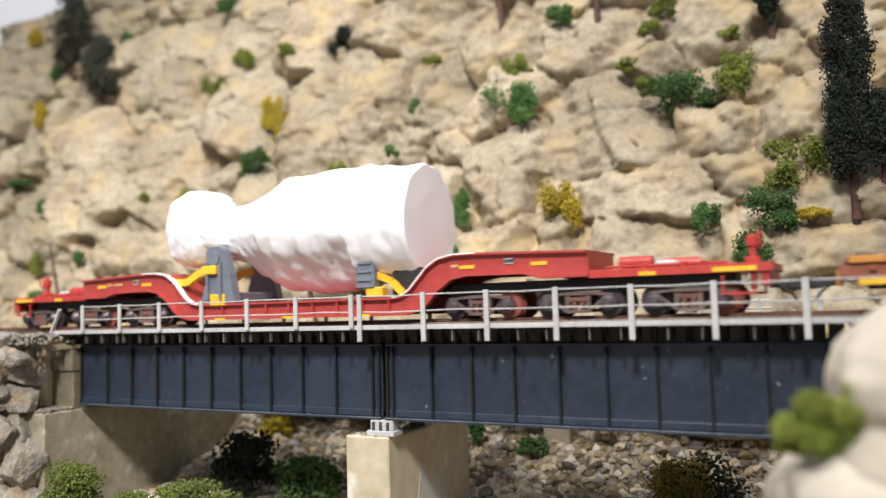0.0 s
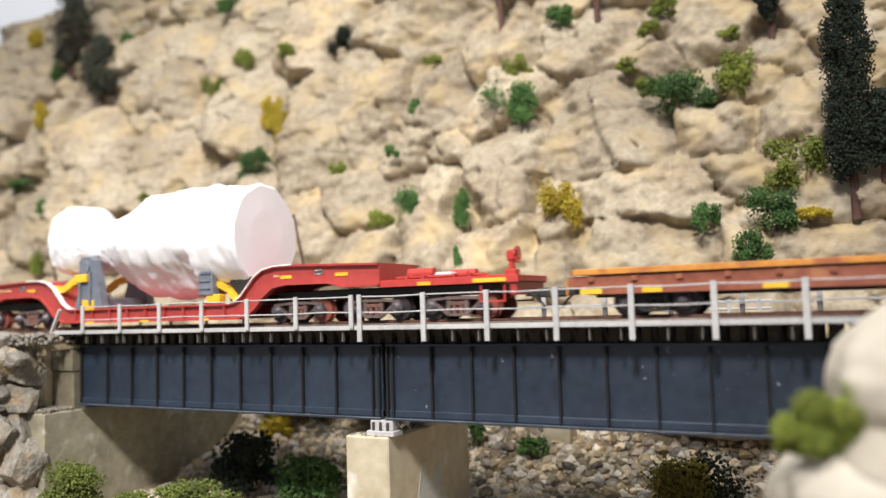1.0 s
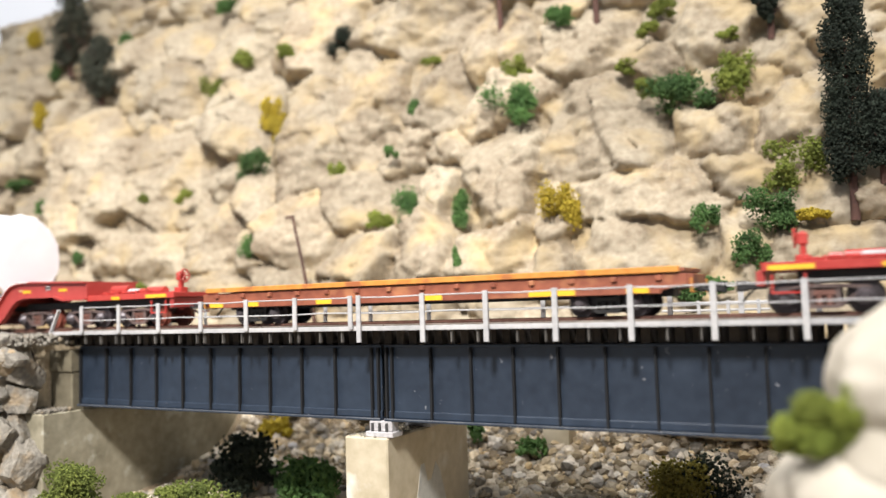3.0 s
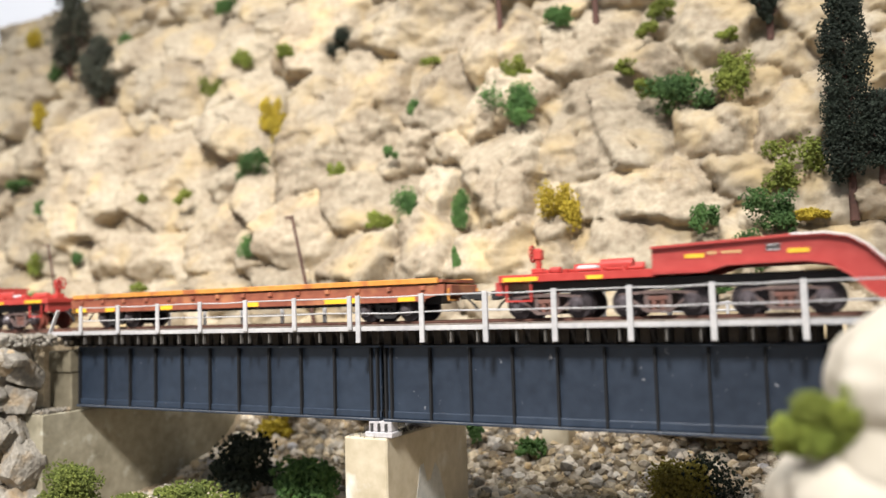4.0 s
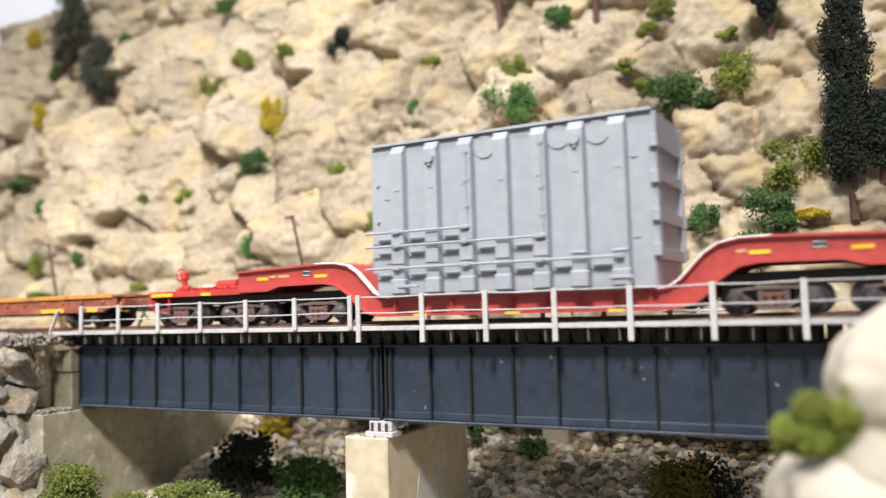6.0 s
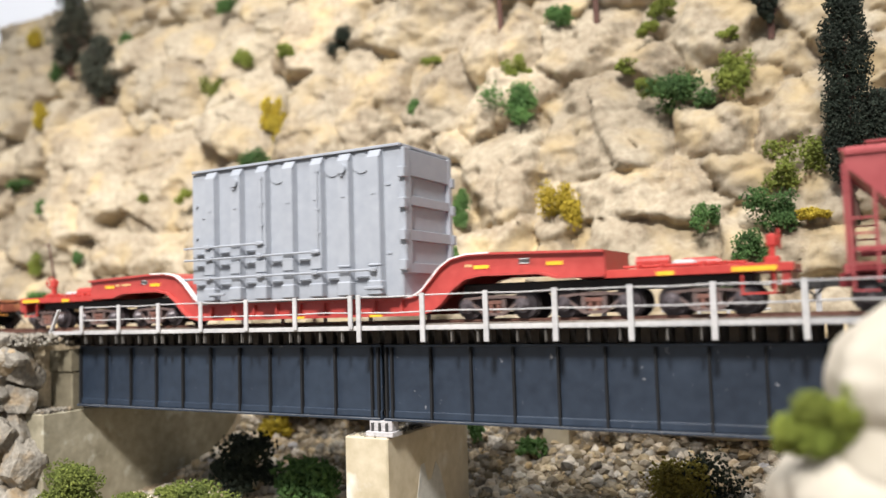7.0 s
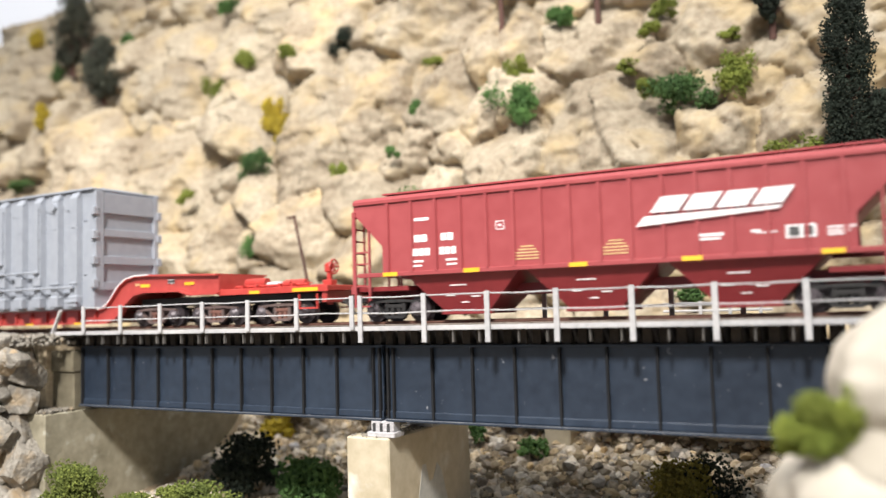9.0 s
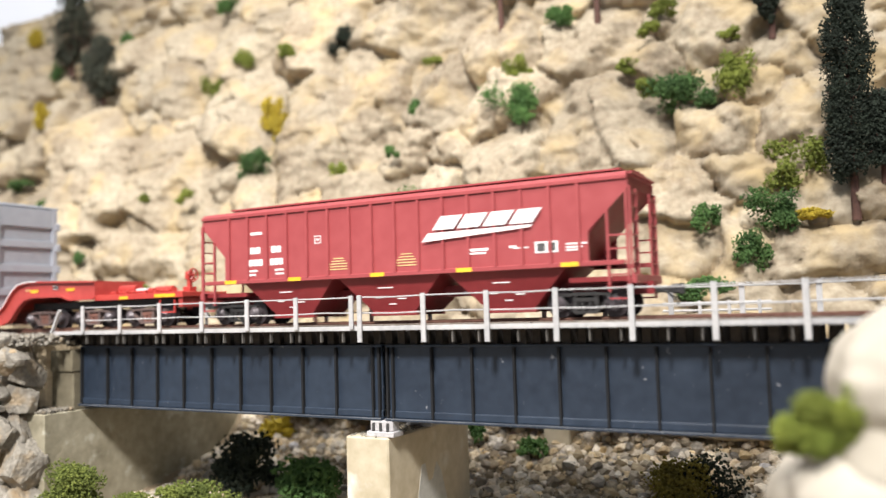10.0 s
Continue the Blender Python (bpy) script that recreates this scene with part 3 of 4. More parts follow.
def clump(rng, n, rad, size, mat):
    """A foam-like clump: many small crumpled lumps over an uneven rounded body."""
    lobes = [(Vector((rng.uniform(-0.75, 0.75), rng.uniform(-0.5, 0.5), rng.uniform(-0.6, 0.6))), rng.uniform(0.3, 0.6)) for _ in range(10)]
    spots = []
    for i in range(n):
        c, r = rng.choice(lobes)
        d = Vector((rng.gauss(0, 1), rng.gauss(0, 1), rng.gauss(0, 1))).normalized() * r * rng.uniform(0.3, 1.1)
        spots.append((Vector(((c.x + d.x) * rad[0], (c.y + d.y) * rad[1], (c.z + d.z) * rad[2])), size * rng.uniform(0.6, 1.4)))
    return lumps_mesh("foliage", spots, mat, rng)


def bush(x, y, z, w, h, mat, label, seed, n=110, size=1.7):
    rng = random.Random(seed)
    b = thing("bush", label, "bush", "bushes on the rock", (x, y, z))
    part("foliage", clump(rng, n, (w / 2, w / 2.6, h / 2), size, mat), None, b)
    return b


def face_y(x, z):
    """The cliff face's depth at x, z."""
    i = int(np.clip((x + 800) / 1.7, 0, CX.shape[0] - 1))
    k = int(np.clip((z + 40) / 1.7, 0, CX.shape[1] - 1))
    return float(CY[i, k])


GREEN = [(-550, 254, 17, 17), (-445, 267, 16, 22), (-332, 281, 20, 15), (-231, 113, 26, 23), (-516, 126, 23, 9), (-444, 98, 14, 14), (-384, 52, 10, 10), (-412, 23, 22, 7), (-204, 51, 21, 15), (-85, 68, 15, 20), (-48, 64, 11, 22),
         (-36, 31, 6, 13), (-100, 140, 9, 11), (-109, 108, 9, 8), (-24, 127, 31, 28), (-3, 192, 20, 18), (80, 124, 35, 25), (128, 48, 23, 18), (95, 47, 14, 13), (119, 28, 16, 17), (96, 10, 24, 12)]
OLIVE = [(-308, 193, 23, 23), (-278, 214, 18, 20), (-218, 204, 13, 11), (-290, 95, 15, 11), (-334, 98, 11, 9), (-434, 49, 17, 17), (-299, 26, 12, 8), (-150, 100, 12, 15), (-104, 61, 16, 12), (-25, 155, 18, 17), (57, 168, 12, 8),
         (63, 182, 17, 10), (46, 144, 13, 8), (107, 128, 19, 26), (60, 128, 14, 10), (137, 70, 26, 25), (-94, 176, 16, 5), (103, 155, 10, 6)]
MUSTARD = [(-594, 297, 24, 24), (-513, 195, 19, 31), (-229, 157, 18, 27), (16, 60, 25, 28), (145, 44, 16, 5), (-218, 142, 13, 21)]
seed = 100
for spots, mat, text in ((GREEN, M_GREEN, "small dark green bush rooted in the cliff rock"), (OLIVE, M_LIME, "small yellow-green bush rooted in the cliff rock"), (MUSTARD, M_MUSTARD, "small mustard-yellow bush rooted in the cliff rock"),
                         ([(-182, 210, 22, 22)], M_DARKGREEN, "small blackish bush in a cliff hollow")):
    for x, z, w, h in spots:
        seed += 1
        bush(x, min(face_y(x, z), cliff_y(z) - 4) - w * 0.12, z, w * 1.1, h * 1.15, mat, text, seed, n=800 + 36 * max(w, h), size=0.28 + 0.009 * max(w, h))

for x, y, z, w, h, mat, text, n, size in (
        (-158, -48, -73, 38, 26, M_LOWBUSH, "bright yellow-green bush at the foot of the abutment", 6000, 0.42), (-95, -48, -75, 58, 17, M_LOWBUSH, "low yellow-green bush on the gorge floor", 6000, 0.42),
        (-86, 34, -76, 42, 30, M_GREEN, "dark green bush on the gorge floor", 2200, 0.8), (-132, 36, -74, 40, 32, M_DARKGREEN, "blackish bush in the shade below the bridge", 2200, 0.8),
        (-152, 84, -62, 22, 22, M_MUSTARD, "mustard-yellow bush in the shade below the bridge", 300, 1.0), (15, 80, -65, 16, 9, M_GREEN, "small green bush on the gravel slope", 200, 0.8),
        (-20, 86, -60, 9, 12, M_GREEN, "small green bush beside the pier", 160, 0.8), (90, 60, -71, 36, 25, M_OLIVEBUSH, "ragged olive-yellow bush on the gravel", 1500, 0.6), (103, 62, -70, 26, 27, M_DARKGREEN, "ragged blackish bush on the gravel", 900, 0.5)):
    seed += 1
    bush(x, y, z, w, h, mat, text, seed, n, size)


moss = thing("moss", "soft yellow-green moss clump on the near rock", "moss", at=(162.8, -114, -19.2))
for x, z, rx, rz in ((7.0, 3.2, 7.0, 5.6), (0.6, 0.4, 7.2, 5.8), (-5.4, -3.4, 6.2, 4.8)):
    seed += 1
    part("tuft", clump(random.Random(seed), 3200, (rx, 5.0, rz), 0.34, M_LIME), None, moss, at=(x, 0, z))


def conifer(x, z, top, width, label, mat, seed, trunk=8.0, y=None, column=False, count=5200, size=1.0):
    """A tree: tapered trunk, short limbs and a crown of many small clumps; a column is as wide above as below."""
    rng = random.Random(seed)
    y = min(face_y(x, z + 4), cliff_y(z)) - 5 if y is None else y
    t = thing("tree", label, "tree", "trees on the cliff", (x, y, z))
    H = top - z
    part("trunk", cyl(fresh(), (0, 4, -4), (0, 0, H * 0.8), 2.2, 10, 0.7), M_BARK, t)
    for k in range(14):
        a, zz = rng.uniform(0, 6.28), rng.uniform(trunk, H * 0.9)
        r = width * 0.36
        part("limb", cyl(fresh(), (0, 0, zz), (r * math.cos(a), r * math.sin(a), zz + r * 0.7), 0.4, 5, 0.15), M_BARK, t)
    # tufts round the trunk give the crown its uneven outline
    tufts = []
    for k in range(90 if column else 34):
        u = (k + rng.random()) / (90 if column else 34)
        if column:
            prof = 0.82 + 0.18 * min(1, u * 6) - 0.3 * max(0, u - 0.72) / 0.28
        else:
            prof = math.sin(min(1, u * 3.2) * 1.57) * (1 - 0.55 * u ** 1.6)
        a = rng.uniform(0, 6.28)
        r = width * 0.27 * prof * (rng.uniform(0.75, 1.0) if column else rng.uniform(0.3, 1.0))
        tufts.append((Vector((r * math.cos(a), r * math.sin(a) * 0.8, trunk + u * (H - trunk))), width * 0.26 * prof * (rng.uniform(0.75, 0.95) if column else rng.uniform(0.75, 1.2))))
    spots = []
    for k in range(count):
        c, r = rng.choice(tufts)
        d = Vector((rng.gauss(0, 1), rng.gauss(0, 1), rng.gauss(0, 1))).normalized() * r * rng.uniform(0.4, 1.05)
        spots.append((c + d, size * rng.uniform(0.5, 1.15)))
    part("crown", lumps_mesh("crown", spots, mat, rng, 0.6), None, t)
    return t


conifer(163, 44, 146, 27, "tall slim blackish-green cypress with a red-brown trunk", M_DARKGREEN, 1, 17, 121, True, 14000, 0.5)
conifer(176, 60, 98, 17, "short blackish-green cypress beside the tall one", M_DARKGREEN, 2, 5, 122, True, 4000, 0.6)
conifer(-456, 206, 262, 62, "dark grey-green rounded tree on the cliff", M_GREYGREEN, 3, 4, count=2600, size=1.3)
conifer(-532, 250, 372, 66, "dark grey-green tall tree on the cliff", M_GREYGREEN, 4, 6, count=2600, size=1.3)
conifer(-46, 190, 262, 24, "dark green tree with a red-brown trunk", M_DARKGREEN, 5, 28)
conifer(22, 184, 250, 22, "dark green tree with a red-brown trunk", M_DARKGREEN, 6, 24)
conifer(126, 152, 215, 22, "dark green tree high on the cliff", M_DARKGREEN, 7, 5)


def pole(foot, head):
    """A leaning pole from its foot to its head, in millimetres on the ledge behind the track."""
    p = thing("utility_pole", "thin leaning brown wooden utility pole with a short crossarm", "utility pole", "utility poles along the track", (foot[0], 96, foot[1]))
    dx, dz = head[0] - foot[0], head[1] - foot[1]
    part("shaft", cyl(fresh(), (-dx * 0.8, 3, -dz * 0.8), (dx, 0, dz), 1.25, 10, 0.8), M_BARK, p)
    part("crossarm", box(fresh(), dx - 5.5, dx + 1.2, -0.7, 0.7, dz - 1.6, dz - 0.3, 0.1), M_BARK, p)
    return p


pole((-136.9, 20.5), (-146.0, 64.5))
pole((-372.7, 25.3), (-379.5, 61.8))


# ---- near rocks ----
def boulder(name, at, rad, mat, label, seed, group="", rough=0.22, sub=5, freq=1.3, cuts=0):
    """A stone: a rounded body roughened by noise; with cuts, broken by that many planes."""
    rng = random.Random(seed)
    bm = fresh()
    bmesh.ops.create_icosphere(bm, subdivisions=sub, radius=1.0)
    off = Vector((seed * 3.7, seed * 1.3, seed * 2.1))
    planes = []
    for k in range(cuts):
        planes.append((Vector((rng.gauss(0, 1), rng.gauss(0, 1), rng.gauss(0, 1))).normalized(), rng.uniform(0.5, 0.86)))
    for v in bm.verts:
        p = v.co.normalized()
        r = 1.08
        for nrm, d in planes:
            c = p.dot(nrm)
            if c > 0.05:
                r = min(r, d / c)
        ridge = 0.0
        for k, amp in ((1, 1.0), (2, 0.55), (4, 0.26), (9, 0.12)):
            ridge += amp * noise.noise(p * freq * k + off * k)
        v.co = Vector((p.x * rad[0], p.y * rad[1], p.z * rad[2])) * r * (1 + rough * ridge)
    return whole(name, bm, mat, label, "rock", group, at, smooth=cuts == 0)


boulder("boulder", (184.8, -98, -14), (24.2, 24, 18.2), M_NEARROCK, "large smooth cream-coloured rock close to the lens", 2, rough=0.09)
boulder("boulder", (183, -98, -30), (24, 24, 18), M_NEARROCK, "large smooth cream-coloured rock close to the lens", 5, rough=0.08)
boulder("boulder", (175.5, -98, -41), (27, 25, 19), M_NEARROCK, "large smooth cream-coloured rock close to the lens", 3, rough=0.09)
boulder("boulder", (190, -96, -88), (47, 40, 38), M_NEARROCK, "large smooth cream-coloured rock close to the lens", 6, rough=0.05)
for k, (x, y, z, a, b, c) in enumerate(((-222, -40, -12, 20, 12, 10), (-226, -42, -34, 20, 12, 15), (-209, -44, -52, 10, 10, 16), (-200, -45, -68, 10, 10, 14), (-218, -47, -84, 15, 12, 14), (-196, -48, -92, 12, 11, 14), (-232, -45, -66, 13, 12, 15),
                                         (-205, -40, -22, 7, 8, 10), (-207, -41, -35, 8, 8, 9), (-248, -41, -24, 18, 12, 20), (-250, -43, -62, 18, 12, 24), (-242, -45, -94, 20, 14, 18))):
    boulder("boulder", (x - 5, y + 3, z), (a * 1.1, b * 1.1, c * 1.1), M_GREYROCK, "rough pale grey rock piled against the abutment", 10 + k, "rocks beside the abutment", 0.06, 5, 3.4, 8)

rock_rng = random.Random(77)
for k in range(26):
    x, z = rock_rng.uniform(-252, -198), rock_rng.uniform(-96, -12)
    if x > -206 and z > -40:
        x -= 12
    r = rock_rng.uniform(3.5, 7.5)
    boulder("boulder", (x, -49 - 0.06 * (z + 50) + rock_rng.uniform(-2, 4), z), (r * rock_rng.uniform(0.9, 1.4), r, r * rock_rng.uniform(0.8, 1.3)), M_GREYROCK, "small broken grey rock wedged among larger ones", 60 + k, "rocks beside the abutment", 0.06, 3, 3.4, 7)

# a rock ledge with a low white fence at the foot of the cliff
ledge = boulder("ledge_rock", (104, 98, -30), (50, 17, 28), M_ROCK, "flat-topped tan rock ledge at the foot of the cliff", 40, "", 0.05, 4, 2.0, 0)
fence = thing("low_fence", "low white pipe fence on the rock ledge", "fence", at=(104, 88, -5))
for x in (-20, -7, 6, 19):
    part("post", box(fresh(), x - 0.7, x + 0.7, -0.7, 0.7, -6, 9.6, 0.1), M_WHITE, fence)
for z in (2.0, 5.2, 8.6):
    part("rail", cyl(fresh(), (-24, 0, z), (24, 0, z), 0.55, 8), M_WHITE, fence)

# ---- rolling stock ----
def wheelset_mesh(mat, r=5.2):
    bm = cyl(fresh(), (0, -9.6, 0), (0, 9.6, 0), 1.0, 8)
    for s in (-1, 1):
        cyl(bm, (0, s * 6.9, 0), (0, s * 9.2, 0), r, 28)
        cyl(bm, (0, s * 6.4, 0), (0, s * 7.1, 0), r + 0.7, 28)
        cyl(bm, (0, s * 9.2, 0), (0, s * 9.6, 0), r * 0.82, 28, r * 0.3)
        for k in range(5):
            a = k * 1.2566
            cyl(bm, (math.cos(a) * r * 0.55, s * 9.1, math.sin(a) * r * 0.55), (math.cos(a) * r * 0.55, s * 9.5, math.sin(a) * r * 0.55), 0.45, 6)
    return mesh_of("wheelset", bm, mat)


def sideframe_mesh(base, mat):
    """A cast sideframe: bowed top and bottom members, two columns, and pedestal ends."""
    bm = fresh()
    h = base / 2
    for a, b, w in (((-h - 1.8, 7.9), (-4.6, 8.6), 1.0), ((-4.6, 8.6), (4.6, 8.6), 1.3), ((4.6, 8.6), (h + 1.8, 7.9), 1.0), ((-h + 1.0, 7.0), (-4.2, 1.9), 0.9), ((-4.2, 1.9), (4.2, 1.9), 1.1), ((4.2, 1.9), (h - 1.0, 7.0), 0.9),
                    ((-4.0, 1.9), (-4.0, 9.0), 0.9), ((4.0, 1.9), (4.0, 9.0), 0.9)):
        bar(bm, (a[0], 0, a[1]), (b[0], 0, b[1]), 1.7, w)
    for s in (-1, 1):
        box(bm, s * h - 2.0, s * h + 2.0, -1.0, 1.2, 6.6, 8.2, 0.3)
    return mesh_of("sideframe", bm, mat)


CAP_MESH = mesh_of("bearing_cap", cyl(cyl(fresh(), (0, -1.2, 0), (0, 1.0, 0), 2.9, 16), (0, -2.8, 0), (0, -1.2, 0), 1.2, 16, 2.6), M_CAP)
def nest_mesh(mat):
    return mesh_of("spring_nest", box(box(cyl(cyl(fresh(), (-1.5, 0, 2.4), (-1.5, 0, 5.6), 1.0, 8), (1.5, 0, 2.4), (1.5, 0, 5.6), 1.0, 8), -3.5, 3.5, -0.7, 0.8, 5.6, 7.2, 0.2), -3.4, 3.4, -0.5, 0.8, 3.6, 4.2), mat)


SPRING_MESH, DARK_SPRING = nest_mesh(M_NEST), nest_mesh(M_BLACK)
WHEELSETS = []


def truck(car, x, base, wheels, side_mesh, mat, nest=None):
    t = part("truck", box(fresh(), -3.4, 3.4, -9.5, 9.5, 3.4, 8.6, 0.4), mat, car, at=(x, 0, 0))
    for s in (-1, 1):
        sf = part("sideframe", side_mesh, None, t, at=(0, s * 11.2, 0))
        if s > 0:
            sf.rotation_euler[2] = math.pi
        for e in (-1, 1):
            cap = part("bearing_cap", CAP_MESH, None, t, at=(e * base / 2, s * 11.0, 5.2))
            if s > 0:
                cap.rotation_euler[2] = math.pi
        part("spring_nest", nest or SPRING_MESH, None, t, at=(0, s * 11.0, 0))
    for s, wm in zip((-1, 1), wheels):
        w = part("wheelset", wm, None, t, at=(s * base / 2, 0, 5.2))
        WHEELSETS.append((w, s * base / 2))
    return t


W_DARK, W_RUST = wheelset_mesh(M_WHEEL), wheelset_mesh(M_RUSTWHEEL)
SIDE_RUST, SIDE_DARK = sideframe_mesh(23, M_TRUCK), sideframe_mesh(20, M_BLACK)


def coupler(car, x, sgn, z=9.5):
    bm = box(fresh(), 0, 7, -1.3, 1.3, -1.2, 1.2, 0.3)
    box(bm, 6, 10, -2.2, 1.0, -1.8, 1.8, 0.5)
    cyl(bm, (9.5, -1.2, -1.9), (9.5, -1.2, 1.9), 1.1, 8)
    c = part("coupler", bm, M_BLACK, car, "black knuckle coupler", at=(x, 0, z))
    if sgn < 0:
        c.rotation_euler[2] = math.pi
    bm = fresh()
    pts = [(2, -3, 0), (5, -3.4, -1.2), (7.5, -3.2, -3.6), (9, -2.4, -6.2)]
    for a, b in zip(pts[:-1], pts[1:]):
        cyl(bm, a, b, 0.45, 6)
    h = part("air_hose", bm, M_BLACK, car, at=(x, 0, z))
    if sgn < 0:
        h.rotation_euler[2] = math.pi


UPPER = [(0, 9.6), (54, 9.6), (58, 10.2), (62, 12.6), (66, 16.8), (70, 21.0), (75, 24.2), (82, 25.6), (92, 25.7), (137, 24.2)]
LOWER = [(137, 14.6), (119, 14.6), (112, 16.6), (88, 16.8), (81, 15.6), (75, 11.6), (70, 6.4), (66, 3.6), (60, 2.2), (0, 2.2)]


def mirrored(line):
    """A half outline from the middle outwards, with its other half."""
    return [(-x, z) for x, z in line[:0:-1]] + list(line)


def heavy_flat(label, rusty=False):
    car = thing("depressed_center_flatcar", label, "flatcar", "heavy-duty flatcars")
    top, low = mirrored(UPPER), mirrored(LOWER[::-1])
    for s in (-1, 1):
        part("side_web", prism(fresh(), top + low[::-1], s * 15.2 - 0.5, s * 15.2 + 0.5), M_RED, car)
        for name, line in (("top_flange", top), ("bottom_flange", [(x, z + 0.8) for x, z in low])):
            part(name, ribbon(fresh(), line, s * 15.7 - 1.7, s * 15.7 + 1.7, 0.9), M_RED, car)
        for g in (-1, 1):
            edge = [(g * x, z + 0.12) for x, z in UPPER[1:9]]
            part("edge_strip", ribbon(fresh(), edge if g > 0 else edge[::-1], s * 16.2 - 1.4, s * 16.2 + 1.4, 0.5), M_LETTER, car, "white-painted flange edge")
        for k in range(-4, 5):
            part("side_rib", box(fresh(), k * 13 - 0.4, k * 13 + 0.4, s * 16.4 - 0.7, s * 16.4 + 0.7, 3.0, 8.8), M_RED, car)
        for k in (-40, 0, 40):
            part("reflector", box(fresh(), k - 3, k + 3, s * 17.45 - 0.08, s * 17.45 + 0.08, 2.0, 3.0), M_YELLOW, car, "yellow reflector patch")
        for x0 in (-122.5, -90, 88, 118):
            part("reflector", box(fresh(), x0 - 3.2, x0 + 3.2, s * 15.8 - 0.15, s * 15.8 + 0.15, 19.6, 21.0), M_YELLOW, car, "yellow reflector patch")
        for x0 in (-97.5, 106):
            pl = part("data_panel", box(fresh(), x0 - 2.2, x0 + 2.2, s * 15.8 - 0.1, s * 15.8 + 0.1, 20.6, 22.9), M_SHEET, car, "dark stencilled data panel")
            for dz in (20.9, 22.6):
                part("line", box(fresh(), x0 - 1.9, x0 + 1.9, s * 15.95 - 0.1, s * 15.95 + 0.1, dz - 0.1, dz + 0.1), M_LETTER, pl)
        for x0, count in ((-118.2, 3), (-113.6, 6), (81, 3)):
            for k in range(count):
                part("lettering", box(fresh(), x0 + k * 1.1, x0 + k * 1.1 + 0.7, s * 15.8 - 0.1, s * 15.8 + 0.1, 20.5, 21.5), M_PALE, car)
    part("deck", ribbon(fresh(), top, -14.8, 14.8, 1.2), M_RED, car)
    for g in (-1, 1):
        part("end_bulkhead", box(fresh(), g * 136.5 - 0.6, g * 136.5 + 0.6, -14.6, 14.6, 14.6, 23.4), M_RED, car)
        part("span_bolster", box(fresh(), min(g * 76, g * 186), max(g * 76, g * 186), -8, 8, 9.8, 14.0, 0.5), M_BLACK, car)
        a, b = (136, 199) if g > 0 else (-196, -136)
        part("end_platform", box(fresh(), a, b, -14.5, 14.5, 14.2, 16.6, 0.2), M_REDBRIGHT, car)
        for s in (-1, 1):
            part("platform_sill", box(fresh(), a, b, s * 14.4 - 0.6, s * 14.4 + 0.6, 13.8, 16.7, 0.15), M_REDBRIGHT, car)
            part("reflector", box(fresh(), g * 187 - 7, g * 187 + 7, s * 15.1 - 0.15, s * 15.1 + 0.15, 14.2, 15.8), M_YELLOW, car, "yellow reflector patch")
            part("reflector", box(fresh(), g * 158 - 3, g * 158 + 3, s * 15.1 - 0.15, s * 15.1 + 0.15, 14.0, 15.4), M_YELLOW, car, "yellow reflector patch")
            bm = fresh()
            for dx in (183, 193):
                bar(bm, (g * dx, s * 14.2, 6.4), (g * dx, s * 14.2, 13), 0.7, 0.7)
            bar(bm, (g * 183, s * 14.2, 6.8), (g * 193, s * 14.2, 6.8), 0.7, 0.7)
            part("step", bm, M_REDBRIGHT, car)
        part("air_tank", cyl(fresh(), (g * 146, -6, 19), (g * 158, -6, 19), 2.4, 14), M_REDBRIGHT, car)
        part("air_tank", cyl(fresh(), (g * 160, 5, 18.6), (g * 172, 5, 18.6), 2.0, 14), M_REDBRIGHT, car)
        part("brake_valve", box(fresh(), g * 163 - 4, g * 163 + 4, -9, -3, 16.6, 19.4, 0.9), M_WHITE, car, "pale grey brake valve")
        bm = cyl(fresh(), (g * 142, -10, 17.6), (g * 184, -9, 17.6), 0.5, 6)
        cyl(bm, (g * 150, 9, 17.4), (g * 184, 8, 17.4), 0.5, 6)
        cyl(bm, (g * 172, -11, 17.8), (g * 176, -11, 17.8), 1.4, 10)
        part("pipe", bm, M_REDBRIGHT, car)
        stand = 191.5 if g > 0 else -184
        bm = box(fresh(), stand - 1.0, stand + 1.0, -4.2, -1.8, 8, 27.0, 0.3)
        box(bm, stand - 2.4, stand + 2.4, -5.4, -0.6, 16.6, 19.2, 0.3)
        box(bm, stand - 1.7, stand + 1.7, -4.8, -1.2, 22.6, 26.6, 0.4)
        bm2 = cyl(fresh(), (g * 144, 2, 18.4), (g * 150, 2, 18.4), 1.7, 12)
        part("brake_cylinder", bm2, M_REDBRIGHT, car)
        for dx in (148, 156, 170, 177):
            part("pipe_bracket", box(fresh(), g * dx - 0.6, g * dx + 0.6, -12.5, -7.5, 16.6, 18.3, 0.2), M_REDBRIGHT, car)
        part("slack_lever", bar(fresh(), (g * 166, -10, 17.4), (g * 176, 4, 18.6), 1.0, 0.6), M_REDBRIGHT, car)
        br = part("brake_stand", bm, M_REDBRIGHT, car)
        bm = fresh()
        for k in range(12):
            a0, a1 = k * math.pi / 6, (k + 1) * math.pi / 6
            cyl(bm, (stand + g * 2.4, -3 + 3.2 * math.cos(a0), 25 + 3.2 * math.sin(a0)), (stand + g * 2.4, -3 + 3.2 * math.cos(a1), 25 + 3.2 * math.sin(a1)), 0.4, 6)
        for k in range(3):
            a0 = k * math.pi / 3
            cyl(bm, (stand + g * 2.4, -3 - 3.2 * math.cos(a0), 25 - 3.2 * math.sin(a0)), (stand + g * 2.4, -3 + 3.2 * math.cos(a0), 25 + 3.2 * math.sin(a0)), 0.35, 6)
